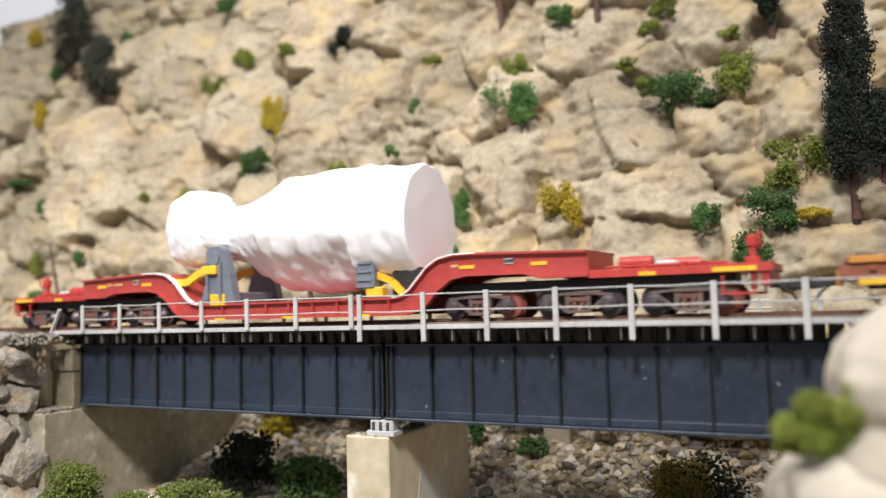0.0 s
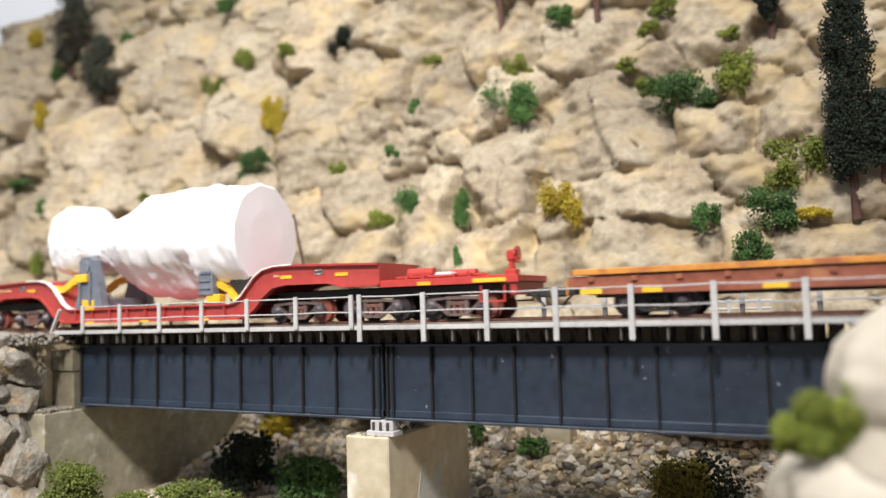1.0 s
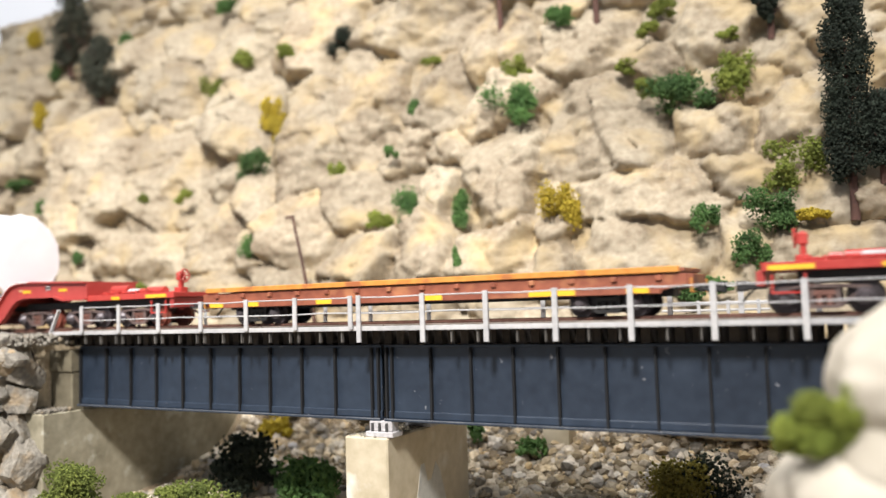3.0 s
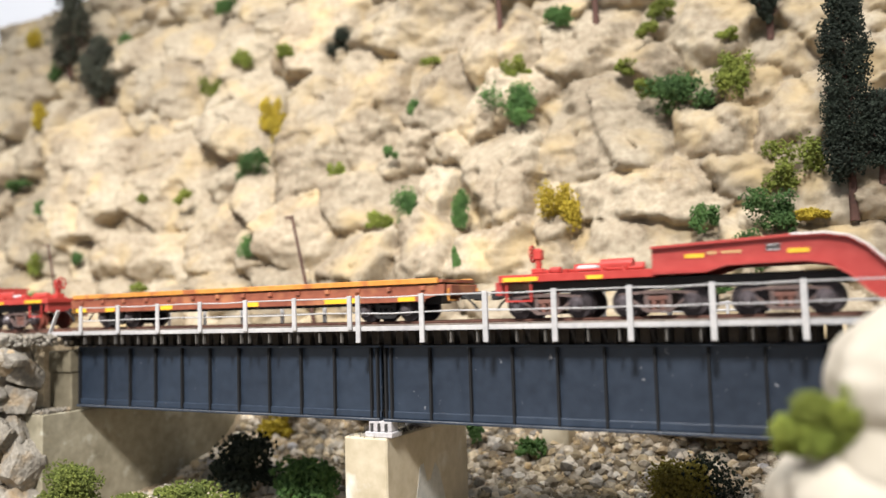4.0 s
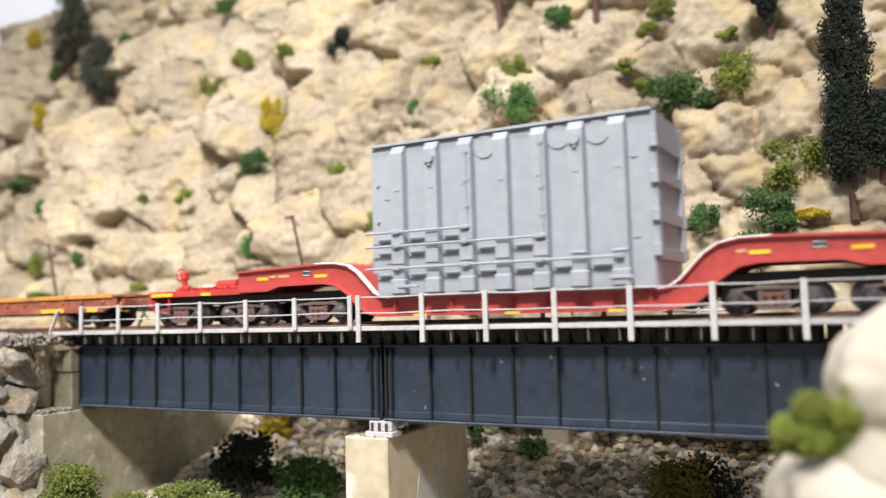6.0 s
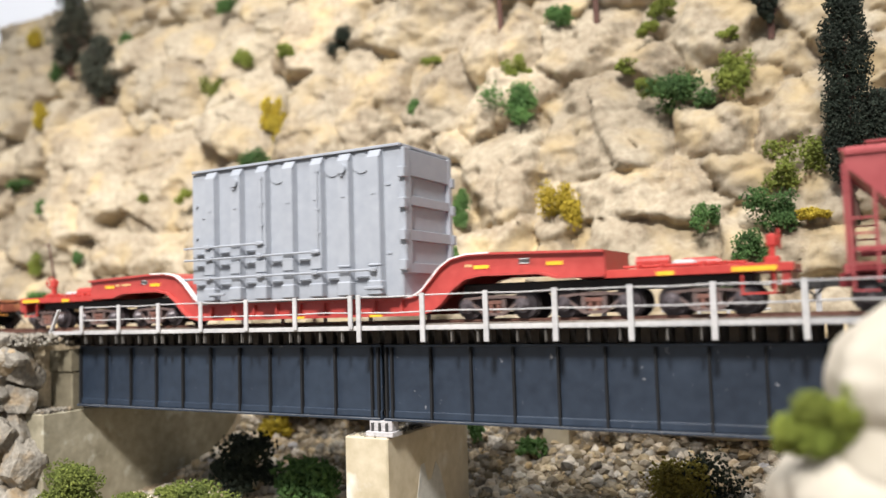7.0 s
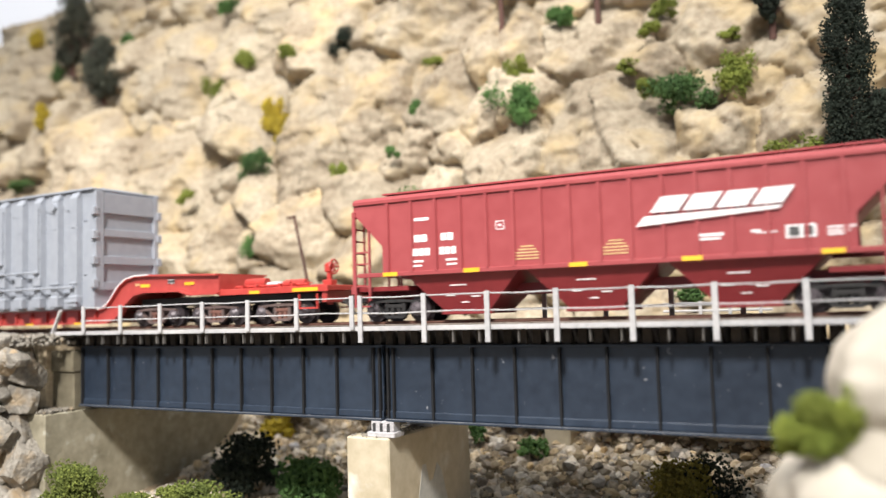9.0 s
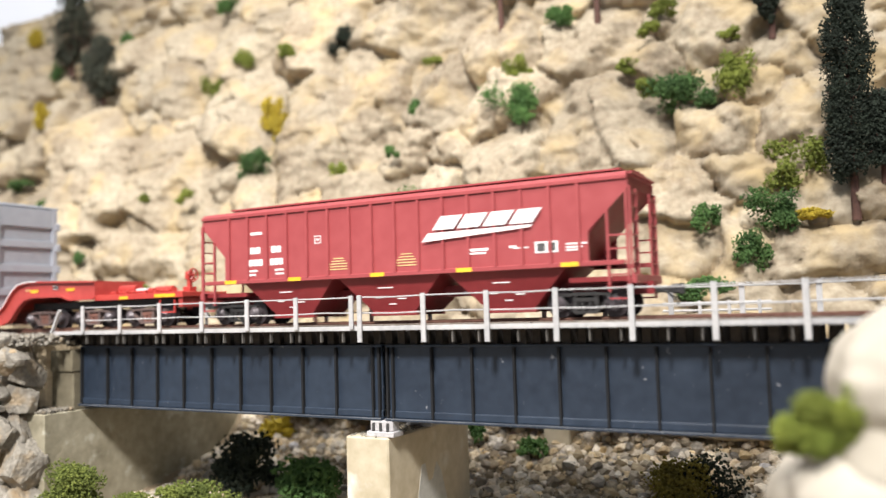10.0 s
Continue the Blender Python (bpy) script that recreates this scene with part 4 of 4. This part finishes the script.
        part("brake_wheel", bm, M_REDBRIGHT, br)
        part("end_sill", box(fresh(), g * 196.5 - 1.4, g * 196.5 + 1.4, -14, 14, 9, 14.2, 0.3), M_RED, car)
        coupler(car, g * 196, g)
        for x0, rust in (((91, 1), (131, 0), (171, 1)) if g > 0 else ((-95, 0), (-136.5, 1), (-178, 0))):
            truck(car, x0, 23.5, (W_DARK, W_RUST) if rust and rusty else (W_DARK, W_DARK), SIDE_RUST, M_TRUCK)
    return car


def plain_flat():
    car = thing("flatcar", "long empty flatcar with orange side flanges and faded brown sills", "flatcar")
    part("deck", box(fresh(), 2, 224, -14.5, 14.5, 15.4, 16.6), M_BROWN, car)
    for s in (-1, 1):
        part("top_angle", box(fresh(), 3.5, 222.5, s * 15.2 - 0.8, s * 15.2 + 0.8, 15.0, 17.2, 0.2), M_ORANGE, car)
        part("side_sill", prism(fresh(), [(1, 14.6), (225, 14.6), (225, 11), (214, 8.4), (12, 8.4), (1, 11)], s * 14.4 - 0.5, s * 14.4 + 0.5), M_BROWN, car)
        part("lower_flange", box(fresh(), 10, 216, s * 14.8 - 1.0, s * 14.8 + 1.0, 7.8, 10.4, 0.2), M_BROWN, car)
        for k in range(14):
            part("stake_pocket", box(fresh(), 10 + k * 15.8 - 1.1, 10 + k * 15.8 + 1.1, s * 15.1 - 0.8, s * 15.1 + 0.8, 12.4, 14.2, 0.2), M_BROWN, car)
        for x0, w in ((10, 4), (32, 3.4), (72, 4), (126, 4), (176, 9), (208, 4)):
            part("reflector", box(fresh(), x0 - w, x0 + w, s * 15.85 - 0.1, s * 15.85 + 0.1, 8.2, 10.2), M_YELLOW, car, "yellow reflector patch")
    part("center_sill", box(fresh(), 8, 218, -4, 4, 6.8, 15.2), M_BLACK, car)
    for x0, g in ((1, -1), (225, 1)):
        part("end_sill", box(fresh(), x0 - 1.2, x0 + 1.2, -11, 11, 10, 14.4, 0.2), M_BROWN, car)
        bm = fresh()
        for y in (-13, 13):
            bar(bm, (x0 + g, y, 8), (x0 + g, y, 13), 0.6, 0.6)
        bar(bm, (x0 + g, -13, 8.2), (x0 + g, -8, 8.2), 0.6, 0.6)
        part("step", bm, M_ORANGE, car)
        coupler(car, x0, g)
    for x0 in (31.5, 195.5):
        truck(car, x0, 20, (W_DARK, W_DARK), SIDE_DARK, M_BLACK, DARK_SPRING)
    return car


def hopper():
    car = thing("covered_hopper", "oxide-red three-bay covered hopper car with white lettering", "hopper car")
    L = 203
    side = [(0, 50), (L, 50), (L, 45.4), (188, 31), (188, 19), (14, 19), (14, 31), (0, 45.4)]
    for s in (-1, 1):
        part("side_panel", prism(fresh(), side, s * 17.6 - 0.4, s * 17.6 + 0.4), M_HOPPER, car)
        part("eave", box(fresh(), 0, L, s * 18.1 - 0.7, s * 18.1 + 0.7, 48.6, 50.2, 0.2), M_HOPPER, car)
        part("side_sill", box(fresh(), 2, 201, s * 18.0 - 0.8, s * 18.0 + 0.8, 18.4, 20.2, 0.2), M_HOPPER, car)
        for k in range(16):
            x0 = 17.0 + k * 11.19
            part("rib", box(fresh(), x0 - 0.55, x0 + 0.55, s * 18.3 - 0.7, s * 18.3 + 0.7, 20, 48.6), M_HOPPER, car)
        for x0 in (18, 55, 98, 138, 181):
            part("reflector", box(fresh(), x0 - 3.4, x0 + 3.4, s * 18.9 - 0.1, s * 18.9 + 0.1, 18.6, 20.2), M_YELLOW, car, "yellow reflector patch")
    prof = [(-18.4, 50), (-17, 51.4), (-8, 53.0), (0, 53.4), (8, 53.0), (17, 51.4), (18.4, 50)]
    bm = prism(fresh(), prof, 0.3, L - 0.3)
    bm.transform(Matrix.Rotation(radians(-90), 4, "Z"))
    part("roof", bm, M_HOPPER, car)
    part("running_board", box(fresh(), 6, 197, -5, 5, 54.2, 54.9), M_HOPPER, car)
    part("hatch", box(fresh(), 12, 191, -3.4, 3.4, 53.2, 54.2, 0.2), M_HOPPER, car)
    for g, x0 in ((-1, 0), (1, L)):
        f = lambda v: x0 - g * v
        quad = [(f(0.5), 46), (f(0.5), 50), (f(3), 50), (f(30), 18), (f(26), 18)]
        part("slope_sheet", prism(fresh(), quad if g > 0 else quad, -17.2, 17.2), M_HOPSHADE, car)
        part("end_platform", box(fresh(), min(f(-1.5), f(24)), max(f(-1.5), f(24)), -15, 15, 12.6, 14.6, 0.2), M_HOPSHADE, car)
        part("end_floor_sill", box(fresh(), min(f(-2), f(-0.8)), max(f(-2), f(-0.8)), -18, 18, 11.6, 14.8, 0.2), M_HOPPER, car)
        for s in (-1, 1):
            bm = fresh()
            for dx in (0.6, 14 * 0.55):
                bar(bm, (f(dx), s * 18.2, 6.2 if dx < 1 else 9), (f(dx), s * 18.2, 46 if dx < 1 else 38), 0.9, 0.9)
            for z in (6.6, 10.5, 15, 19.4, 24.2, 29.0):
                bar(bm, (f(0.6), s * 18.2, z), (f(7.7), s * 18.2, z), 0.6, 0.6)
            part("ladder", bm, M_HOPPER, car)
            bm = fresh()
            bar(bm, (f(-0.6), s * 17.6, 12), (f(-0.6), s * 17.6, 46), 0.8, 0.8)
            bar(bm, (f(-0.6), s * 9.5, 12), (f(-0.6), s * 9.5, 46), 0.8, 0.8)
            for z in (15, 19.4, 24.2, 29, 34, 39, 44):
                bar(bm, (f(-0.6), s * 17.6, z), (f(-0.6), s * 9.5, z), 0.6, 0.6)
            bar(bm, (f(-0.6), s * 17.6, 46), (f(0.5), s * 17.6, 46), 0.8, 0.8)
            part("end_ladder", bm, M_HOPPER, car)
        part("roof_grab", box(fresh(), min(f(-1.4), f(0)), max(f(-1.4), f(0)), -16, 16, 50.6, 51.4), M_HOPPER, car)
        part("draft_sill", box(fresh(), min(f(-4), f(30)), max(f(-4), f(30)), -3, 3, 8, 12.6), M_HOPSHADE, car)
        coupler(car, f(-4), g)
    part("center_sill", box(fresh(), 20, 183, -3, 3, 9.5, 14), M_HOPSHADE, car)
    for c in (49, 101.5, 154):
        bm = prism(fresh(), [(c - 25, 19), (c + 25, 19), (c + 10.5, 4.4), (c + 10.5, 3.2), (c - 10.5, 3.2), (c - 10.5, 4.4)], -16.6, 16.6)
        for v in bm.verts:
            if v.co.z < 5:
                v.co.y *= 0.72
        bay = part("hopper_bay", bm, M_HOPSHADE, car)
        for s in (-1, 1):
            part("outlet_gate", box(fresh(), c - 11, c + 11, s * 11.2 - 1.2, s * 11.2 + 1.2, 2.4, 4.2, 0.2), M_HOPSHADE, bay)
            for dx, dz, w in ((-2, 14, 3.6), (-6, 10, 2), (5, 9.4, 2), (0, 7.2, 1.6)):
                yy = 12 + (dz - 4.4) / 14.6 * 4.6
                part("stencil", box(fresh(), c + dx - w, c + dx + w, s * yy - 0.15, s * yy + 0.15, dz - 0.22, dz + 0.22), M_LETTER, bay)
    # lettering blocks: plain bars
    y = -18.05
    def letters(x0, x1, z0, z1, mat=M_LETTER, slant=0.0, name="lettering"):
        bm = prism(fresh(), [(x0, z0), (x1, z0), (x1 + slant, z1), (x0 + slant, z1)], y - 0.12, y)
        part(name, bm, mat, car)
    for x0, x1, z0, z1 in ((29.6, 36.2, 40.2, 41.4), (28.4, 33.4, 23.6, 24.4), (28.4, 32.6, 21.9, 22.6), (43.6, 48.4, 23.6, 24.4), (44, 48.4, 21.9, 22.6),
                           (65.6, 69.0, 34.2, 34.5), (65.6, 69.0, 37.3, 37.6), (65.6, 65.9, 34.2, 37.6), (68.7, 69.0, 34.2, 37.6), (66.8, 67.8, 35.4, 36.4),
                           (139.4, 148.4, 26.4, 27.4), (139.4, 147.4, 25.2, 25.9), (157, 160, 26.8, 27.6), (158.5, 165, 26.4, 26.8), (187.6 - 8, 187.6, 26.6, 27.2), (179.6, 186, 25.4, 26.0), (179.6, 184.5, 24.4, 25.0)):
        letters(x0, x1, z0, z1)
    # the car's marks and number: one plain bar for each character
    for x0, z0, w, n in ((29.4, 31.7, 2.9, 2), (41.6, 31.7, 2.7, 2), (28.7, 26.2, 2.5, 3), (40.9, 26.2, 2.3, 3)):
        for k in range(n):
            letters(x0 + k * (w + 0.25), x0 + k * (w + 0.25) + w - 0.25, z0, z0 + 2.9)
    for k, w in enumerate((9, 9, 9, 7, 5)):
        for c in (78.9, 112.6):
            letters(c - w / 2 - 0.8, c + w / 2 - 0.8, 22.4 + k * 1.15, 22.8 + k * 1.15, M_PALE, name="stencil")
    letters(172 - 4.5, 172 + 4.5, 24.2, 28.4, M_LETTER, name="data_panel")
    y = -18.2
    letters(168.4, 171.6, 24.8, 27.8, M_SHEET, name="data_panel")
    letters(172.6, 175.6, 24.8, 27.8, M_SHEET, name="data_panel")
    # emblem: slanted white blocks over a wedge
    y = -19.05
    for k in range(4):
        letters(124.6 + k * 11.0, 134.2 + k * 11.0, 35.7, 41.0, slant=4.0, name="emblem_block")
    bm = prism(fresh(), [(119.6, 31.2), (122.6, 34.6), (167.2, 35.0), (166.0, 34.0)], y - 0.12, y)
    part("emblem_wedge", bm, M_LETTER, car)
    for x0 in (15.5, 184):
        truck(car, x0, 21, (W_DARK, W_DARK), SIDE_DARK, M_BLACK, DARK_SPRING)
    return car


def transformer():
    """Origin at the base's low left edge, on the car's middle line."""
    t = thing("transformer", "grey ribbed electrical transformer tank carried as a load", "transformer")
    L, W, H = 113.5, 43.6, 61.6
    w = W / 2
    part("tank", box(fresh(), 0, L, -w + 1.4, w - 1.4, 0, H, 0.6), M_GREY, t)
    part("lid", box(fresh(), -0.6, L + 0.6, -w - 0.2, w + 0.2, H - 0.4, H + 0.8, 0.2), M_GREY, t)
    for a, b in ((6, 20), (24, 34), (56, 72), (92, 110)):
        part("cover_plate", box(fresh(), a, b, -w + 8, w - 8, H + 0.8, H + 1.9, 0.3), M_GREY, t)
    ribs = [12.3, 27.8, 42.7, 57.7, 72.9, 87.2, 102.2]
    for s in (-1, 1):
        f = s * (w - 1.4)
        for k, x0 in enumerate(ribs):
            # a pressed rib, narrower at its face, with a cap block above and a boxed foot
            bm = prism(fresh(), [(-3.2, 0), (3.2, 0), (2.7, 3.3), (-2.7, 3.3)], 2, H - 4)
            for v in bm.verts:
                x1, h, up = v.co.x, v.co.z, v.co.y
                v.co = Vector((x0 + x1, f + s * h, up))
            part("rib", bm, M_GREY, t)
            bm = prism(fresh(), [(f, H - 4), (f + s * 3.3, H - 4), (f + s * 1.2, H - 0.9), (f, H - 0.9)], x0 - 2.9, x0 + 2.9)
            for v in bm.verts:
                v.co.x, v.co.y = v.co.y, v.co.x
            part("rib_cap", bm, M_GREY, t)
            part("rib_foot", box(fresh(), x0 - 3.3, x0 + 3.3, min(f, f + s * 4.4), max(f, f + s * 4.4), 1.2, 7.2, 0.5), M_GREY, t)
            part("rib_block", box(fresh(), x0 - 2.9, x0 + 2.9, min(f, f + s * 3.9), max(f, f + s * 3.9), 13.0, 18.6 if k < 5 else 14.0, 0.3), M_GREY, t)
            if k < 3:
                part("rib_block", box(fresh(), x0 - 2.9, x0 + 2.9, min(f, f + s * 3.9), max(f, f + s * 3.9), 20.9, 24.6, 0.3), M_GREY, t)
            part("tab", box(fresh(), x0 - 1.0, x0 + 1.0, min(f, f + s * 3.55), max(f, f + s * 3.55), H - 19.3, H - 18.9), M_GREY, t)
        for z, n, end in ((11.5, 7, ribs[6]), (20.3, 5, ribs[4] + 1.5), (25.8, 3, ribs[2] + 1.2)):
            y = f + s * 4.5
            bm = cyl(fresh(), (-2.3, y, z), (end, y, z), 0.5, 8)
            bmesh.ops.create_uvsphere(bm, u_segments=8, v_segments=6, radius=1.0, matrix=Matrix.Translation((end, y, z)))
            pipe = part("pipe", bm, M_GREY, t)
            for k in range(0, n, 2):
                part("collar", box(fresh(), ribs[k] - 1.3, ribs[k] + 1.3, y - 0.9, y + 0.9, z - 0.9, z + 0.9, 0.3), M_GREY, pipe)
            # short ledges between the ribs under each pipe
            for a, b in zip([-2.5] + ribs[:n - 1], ribs[:n]):
                part("ledge", box(fresh(), a + 4.4, b - 4.0, min(f, f + s * 1.3), max(f, f + s * 1.3), z - 3.4, z - 2.1, 0.2), M_GREY, t)
        for x1, z0 in ((ribs[2] + 0.8, 25.8), (ribs[4] + 1.2, 20.3)):
            con = part("conduit", cyl(fresh(), (x1, f + s * 3.8, z0), (x1, f + s * 3.8, H - 6), 0.42, 8), M_GREY, t)
            for z in (z0 + 8, z0 + 18, H - 7):
                part("clip", box(fresh(), x1 - 0.9, x1 + 0.9, f + s * 3.7 - 0.4, f + s * 3.7 + 0.4, z - 0.5, z + 0.5, 0.1), M_GREY, con)
        for k in (1, 5):
            valve = part("valve", cyl(fresh(), (ribs[k], f + s * 3.0, H - 7.6), (ribs[k], f + s * 4.8, H - 7.6), 2.3, 18, 2.0), M_GREY, t)
            part("valve_lip", cyl(fresh(), (ribs[k], f + s * 3.1, H - 10), (ribs[k], f + s * 4.3, H - 9.8), 0.9, 12), M_GREY, valve)
        for x0 in ((ribs[2] + ribs[3]) / 2, (ribs[4] + ribs[5]) / 2, (ribs[5] + ribs[6]) / 2):
            part("round_flange", cyl(fresh(), (x0, f, H - 5.4), (x0, f + s * 0.5, H - 5.4), 4.3, 24), M_GREY, t)
        for x0 in (ribs[0] + 5, ribs[6]):
            part("step_bar", box(fresh(), x0 - 4.5, x0 + 4.5, min(f + s * 3.4, f + s * 5.0), max(f + s * 3.4, f + s * 5.0), 3.6, 4.8, 0.2), M_GREY, t)
        for x0, z0 in ((6, 40), (6, 14), (L - 6, 46), (L - 6, 18)):
            part("tab", box(fresh(), x0 - 1.2, x0 + 1.2, min(f, f + s * 0.4), max(f, f + s * 0.4), z0 - 0.25, z0 + 0.25), M_GREY, t)
        for z in (50.5, 38, 25, 13):
            part("hinge", box(fresh(), L - 0.4, L + 2.4, s * (w - 1.2) - 1.6, s * (w - 1.2) + 1.6, z - 2.2, z + 2.2, 0.3), M_GREY, t)
        for z in (46, 31):
            part("bolt", cyl(fresh(), (1.6, f, z), (1.6, f + s * 0.9, z), 0.7, 8), M_GREY, t)
    for x0, g in ((0, -1), (L, 1)):
        for z, h in ((55.0, 5.4), (39.5, 2.0), (25.2, 2.2), (11.8, 2.1)):
            part("end_band", box(fresh(), x0 - 1.6, x0 + 1.6, -w + 6.4, w - 4.4, z - h, z + h, 0.2), M_GREY, t)
        for y0, y1 in ((-w + 1.5, -w + 6.4), (w - 4.4, w - 1.5)):
            part("end_post", box(fresh(), x0 - 1.75, x0 + 1.75, y0, y1, 9.7, H - 0.6, 0.2), M_GREY, t)
    return t


def wrapped_load():
    """A machine in white film: rings along x, crumpled. Origin under it on the deck."""
    g = thing("wrapped_generator", "large generator wrapped in crumpled white shrink film", "wrapped machine")
    prof = [(-74.2, 0.4, 46), (-74.0, 8, 46), (-73.6, 15.2, 46), (-71.5, 16.8, 46.4), (-64, 18.6, 46.8), (-56, 18.4, 46.8), (-49, 15.8, 46), (-44, 13.2, 44.6), (-38, 12.6, 43.2), (-30, 14.6, 42.2), (-20, 18.4, 41.6), (-13, 21.4, 41.4), (-7, 24.4, 41.4), (-5, 24.9, 41.4),
            (8, 25.2, 41.2), (16, 26.4, 41.2), (26, 25.8, 41), (40, 26.2, 41.4), (56, 25.0, 41.4), (66.6, 24.6, 41.4), (67.9, 23.8, 41.2), (68.4, 12, 41.0), (68.5, 0.4, 41.0)]
    pa = np.array(prof)
    seg = 72
    bm = fresh()
    xs = np.unique(np.concatenate([np.linspace(-74, 68, 130), pa[:, 0]]))
    rings = []
    for x in xs:
        r, zc = np.interp(x, pa[:, 0], pa[:, 1]), np.interp(x, pa[:, 0], pa[:, 2])
        ring = []
        for k in range(seg):
            a = 2 * math.pi * k / seg
            flat = 0.88 + 0.16 * abs(math.cos(2 * a)) ** 2 if -25 < x < 40 else 1.0
            q = Vector((x * 0.05, math.cos(a) * 1.4, math.sin(a) * 1.4))
            crumple = noise.noise(q * 1.5) * 1.0 + abs(noise.noise(q * 2.6)) * 2.0 - 1.2 * abs(noise.noise(q * 5.1)) - 0.7 * abs(noise.noise(q * 11))
            rr = max(0.2, r * flat + 0.6 * crumple * min(1, r / 12))
            sag = 0.0
            if math.sin(a) < -0.3 and -25 < x < 30:
                sag = -2.0 * abs(noise.noise(Vector((x * 0.07, a * 0.5, 3)))) - 0.8
            c = math.cos(a)
            if x < -50:
                c = math.copysign(abs(c) ** 0.5, c)
            ring.append((x, rr * c * 0.92, zc + rr * math.sin(a) + sag))
        rings.append(ring)
    bm.free()
    last = len(rings) - 1
    neck, cap = int(np.searchsorted(xs, -40)), int(np.searchsorted(xs, 67.2))
    for name, i0, i1 in (("drum_film", 0, neck), ("body_film", neck, cap), ("end_cap_film", cap, last)):
        bm = fresh()
        loops = [[bm.verts.new(p) for p in ring] for ring in rings[i0:i1 + 1]]
        for a, b in zip(loops[:-1], loops[1:]):
            for k in range(seg):
                bm.faces.new((a[k], a[(k + 1) % seg], b[(k + 1) % seg], b[k]))
        if i0 == 0:
            bm.faces.new(loops[0])
        if i1 == last:
            bm.faces.new(loops[-1][::-1])
        part(name, bm, M_WRAP, g, smooth=name != "end_cap_film")
    return g


def cradle(label):
    """Blue-grey stands with yellow arms that hold the wrapped load on the deck."""
    c = thing("load_cradle", label, "cradle")
    for s in (-1, 1):
        bm = prism(fresh(), [(-52, 0.2), (-31, 0.2), (-34, 14), (-38, 25), (-40.5, 26.5), (-46.5, 26.5), (-48.5, 24), (-47.5, 14)], s * 15 - 2.2, s * 15 + 2.2)
        st = part("stand", bm, M_STAND, c)
        part("stand_boss", cyl(fresh(), (-43.5, s * 17.0, 21), (-43.5, s * 18.2, 21), 3.6, 18), M_STAND, st)
        part("stand_gusset", box(fresh(), -47.4, -46.2, s * 18 - 0.8, s * 18 + 0.8, 2, 19), M_STAND, st)
        part("stand_gusset", box(fresh(), -39.4, -38.2, s * 18 - 0.8, s * 18 + 0.8, 2, 19), M_STAND, st)
        bm = fresh()
        for a, b in (((-46, 16), (-56, 14.5)), ((-56, 14.5), (-64, 10.5)), ((-64, 10.5), (-74, 11)), ((-74, 11), (-80, 13.5))):
            bar(bm, (a[0], s * 13.5, a[1]), (b[0], s * 13.5, b[1]), 3.2, 3.4)
        box(bm, -50, -41, s * 16.2 - 3, s * 16.2 + 3, 13.4, 17.6, 0.4)
        part("arm", bm, M_YELLOW, c, "yellow tie-down arm")
        part("foot_block", box(fresh(), -46, -37, s * 15.4 - 2.4, s * 15.4 + 2.4, -1.2, 4.2, 0.4), M_YELLOW, c, "yellow foot block")
        part("stand", box(fresh(), 36.5, 45.5, s * 15.2 - 2.4, s * 15.2 + 2.4, 4, 19, 0.4), M_STAND, c)
        for z in (7.5, 11, 14.5):
            part("stand_rib", box(fresh(), 37.5, 44.5, s * 17.8 - 0.4, s * 17.8 + 0.4, z - 0.5, z + 0.5), M_STAND, c)
        bm = box(fresh(), 41, 49, s * 14.6 - 2.4, s * 14.6 + 2.4, 0, 4.4, 0.4)
        for a, b in (((45, 9.5), (52, 6.5)), ((52, 6.5), (57, 1.5))):
            bar(bm, (a[0], s * 13.4, a[1]), (b[0], s * 13.4, b[1]), 2.4, 2.6)
        part("arm", bm, M_YELLOW, c, "yellow tie-down arm")
    part("cross_bed", box(fresh(), -50, -33, -12.6, 12.6, 0.1, 5, 0.4), M_STAND, c)
    part("cross_bed", box(fresh(), 51, 64, -12, 12, 0.1, 12, 0.4), M_BLACK, c)
    return c


car_a = heavy_flat("red depressed-center heavy flatcar carrying a wrapped generator", True)
car_b = heavy_flat("red depressed-center heavy flatcar carrying a grey transformer")
flat_car = plain_flat()
hop_car = hopper()
load_a = wrapped_load()
hold_a = cradle("blue-grey stands with yellow arms under the wrapped load")
load_b = transformer()

TRAVEL = ((0.0, 0.0), (0.5, -45.0), (1.0, -90.0), (1.5, -135.5), (2.0, -181.0), (2.5, -226.5), (3.25, -295.0), (4.0, -365.0), (4.5, -411.5), (5.0, -459.0), (5.5, -507.0),
          (6.25, -581.0), (7.0, -656.0), (7.5, -704.0), (8.0, -751.0), (8.5, -797.0), (9.0, -842.0), (9.5, -885.5), (10.0, -928.0))


def motions():
    """The train rolls to the left; every wheelset turns as far as it rolls."""
    for ob, x, z in ((car_a, -58.0, 0), (hold_a, -58.0, 9.7), (load_a, -62.5, 0), (flat_car, 159.7, 0), (car_b, 604.5, 0), (load_b, 546.5, 9.7), (hop_car, 820.1, 0)):
        walk(ob, [(t, pose((x + d) * MM, 0, z * MM)) for t, d in TRAVEL])
    ts = [k / 15 for k in range(151)]
    ds = np.interp(ts, [t for t, _ in TRAVEL], [d for _, d in TRAVEL])
    for w, x in WHEELSETS:
        walk(w, [(t, pose(x * MM, 0, 5.2 * MM) @ Matrix.Rotation(d / 5.2, 4, "Y")) for t, d in zip(ts, ds)])


motions()
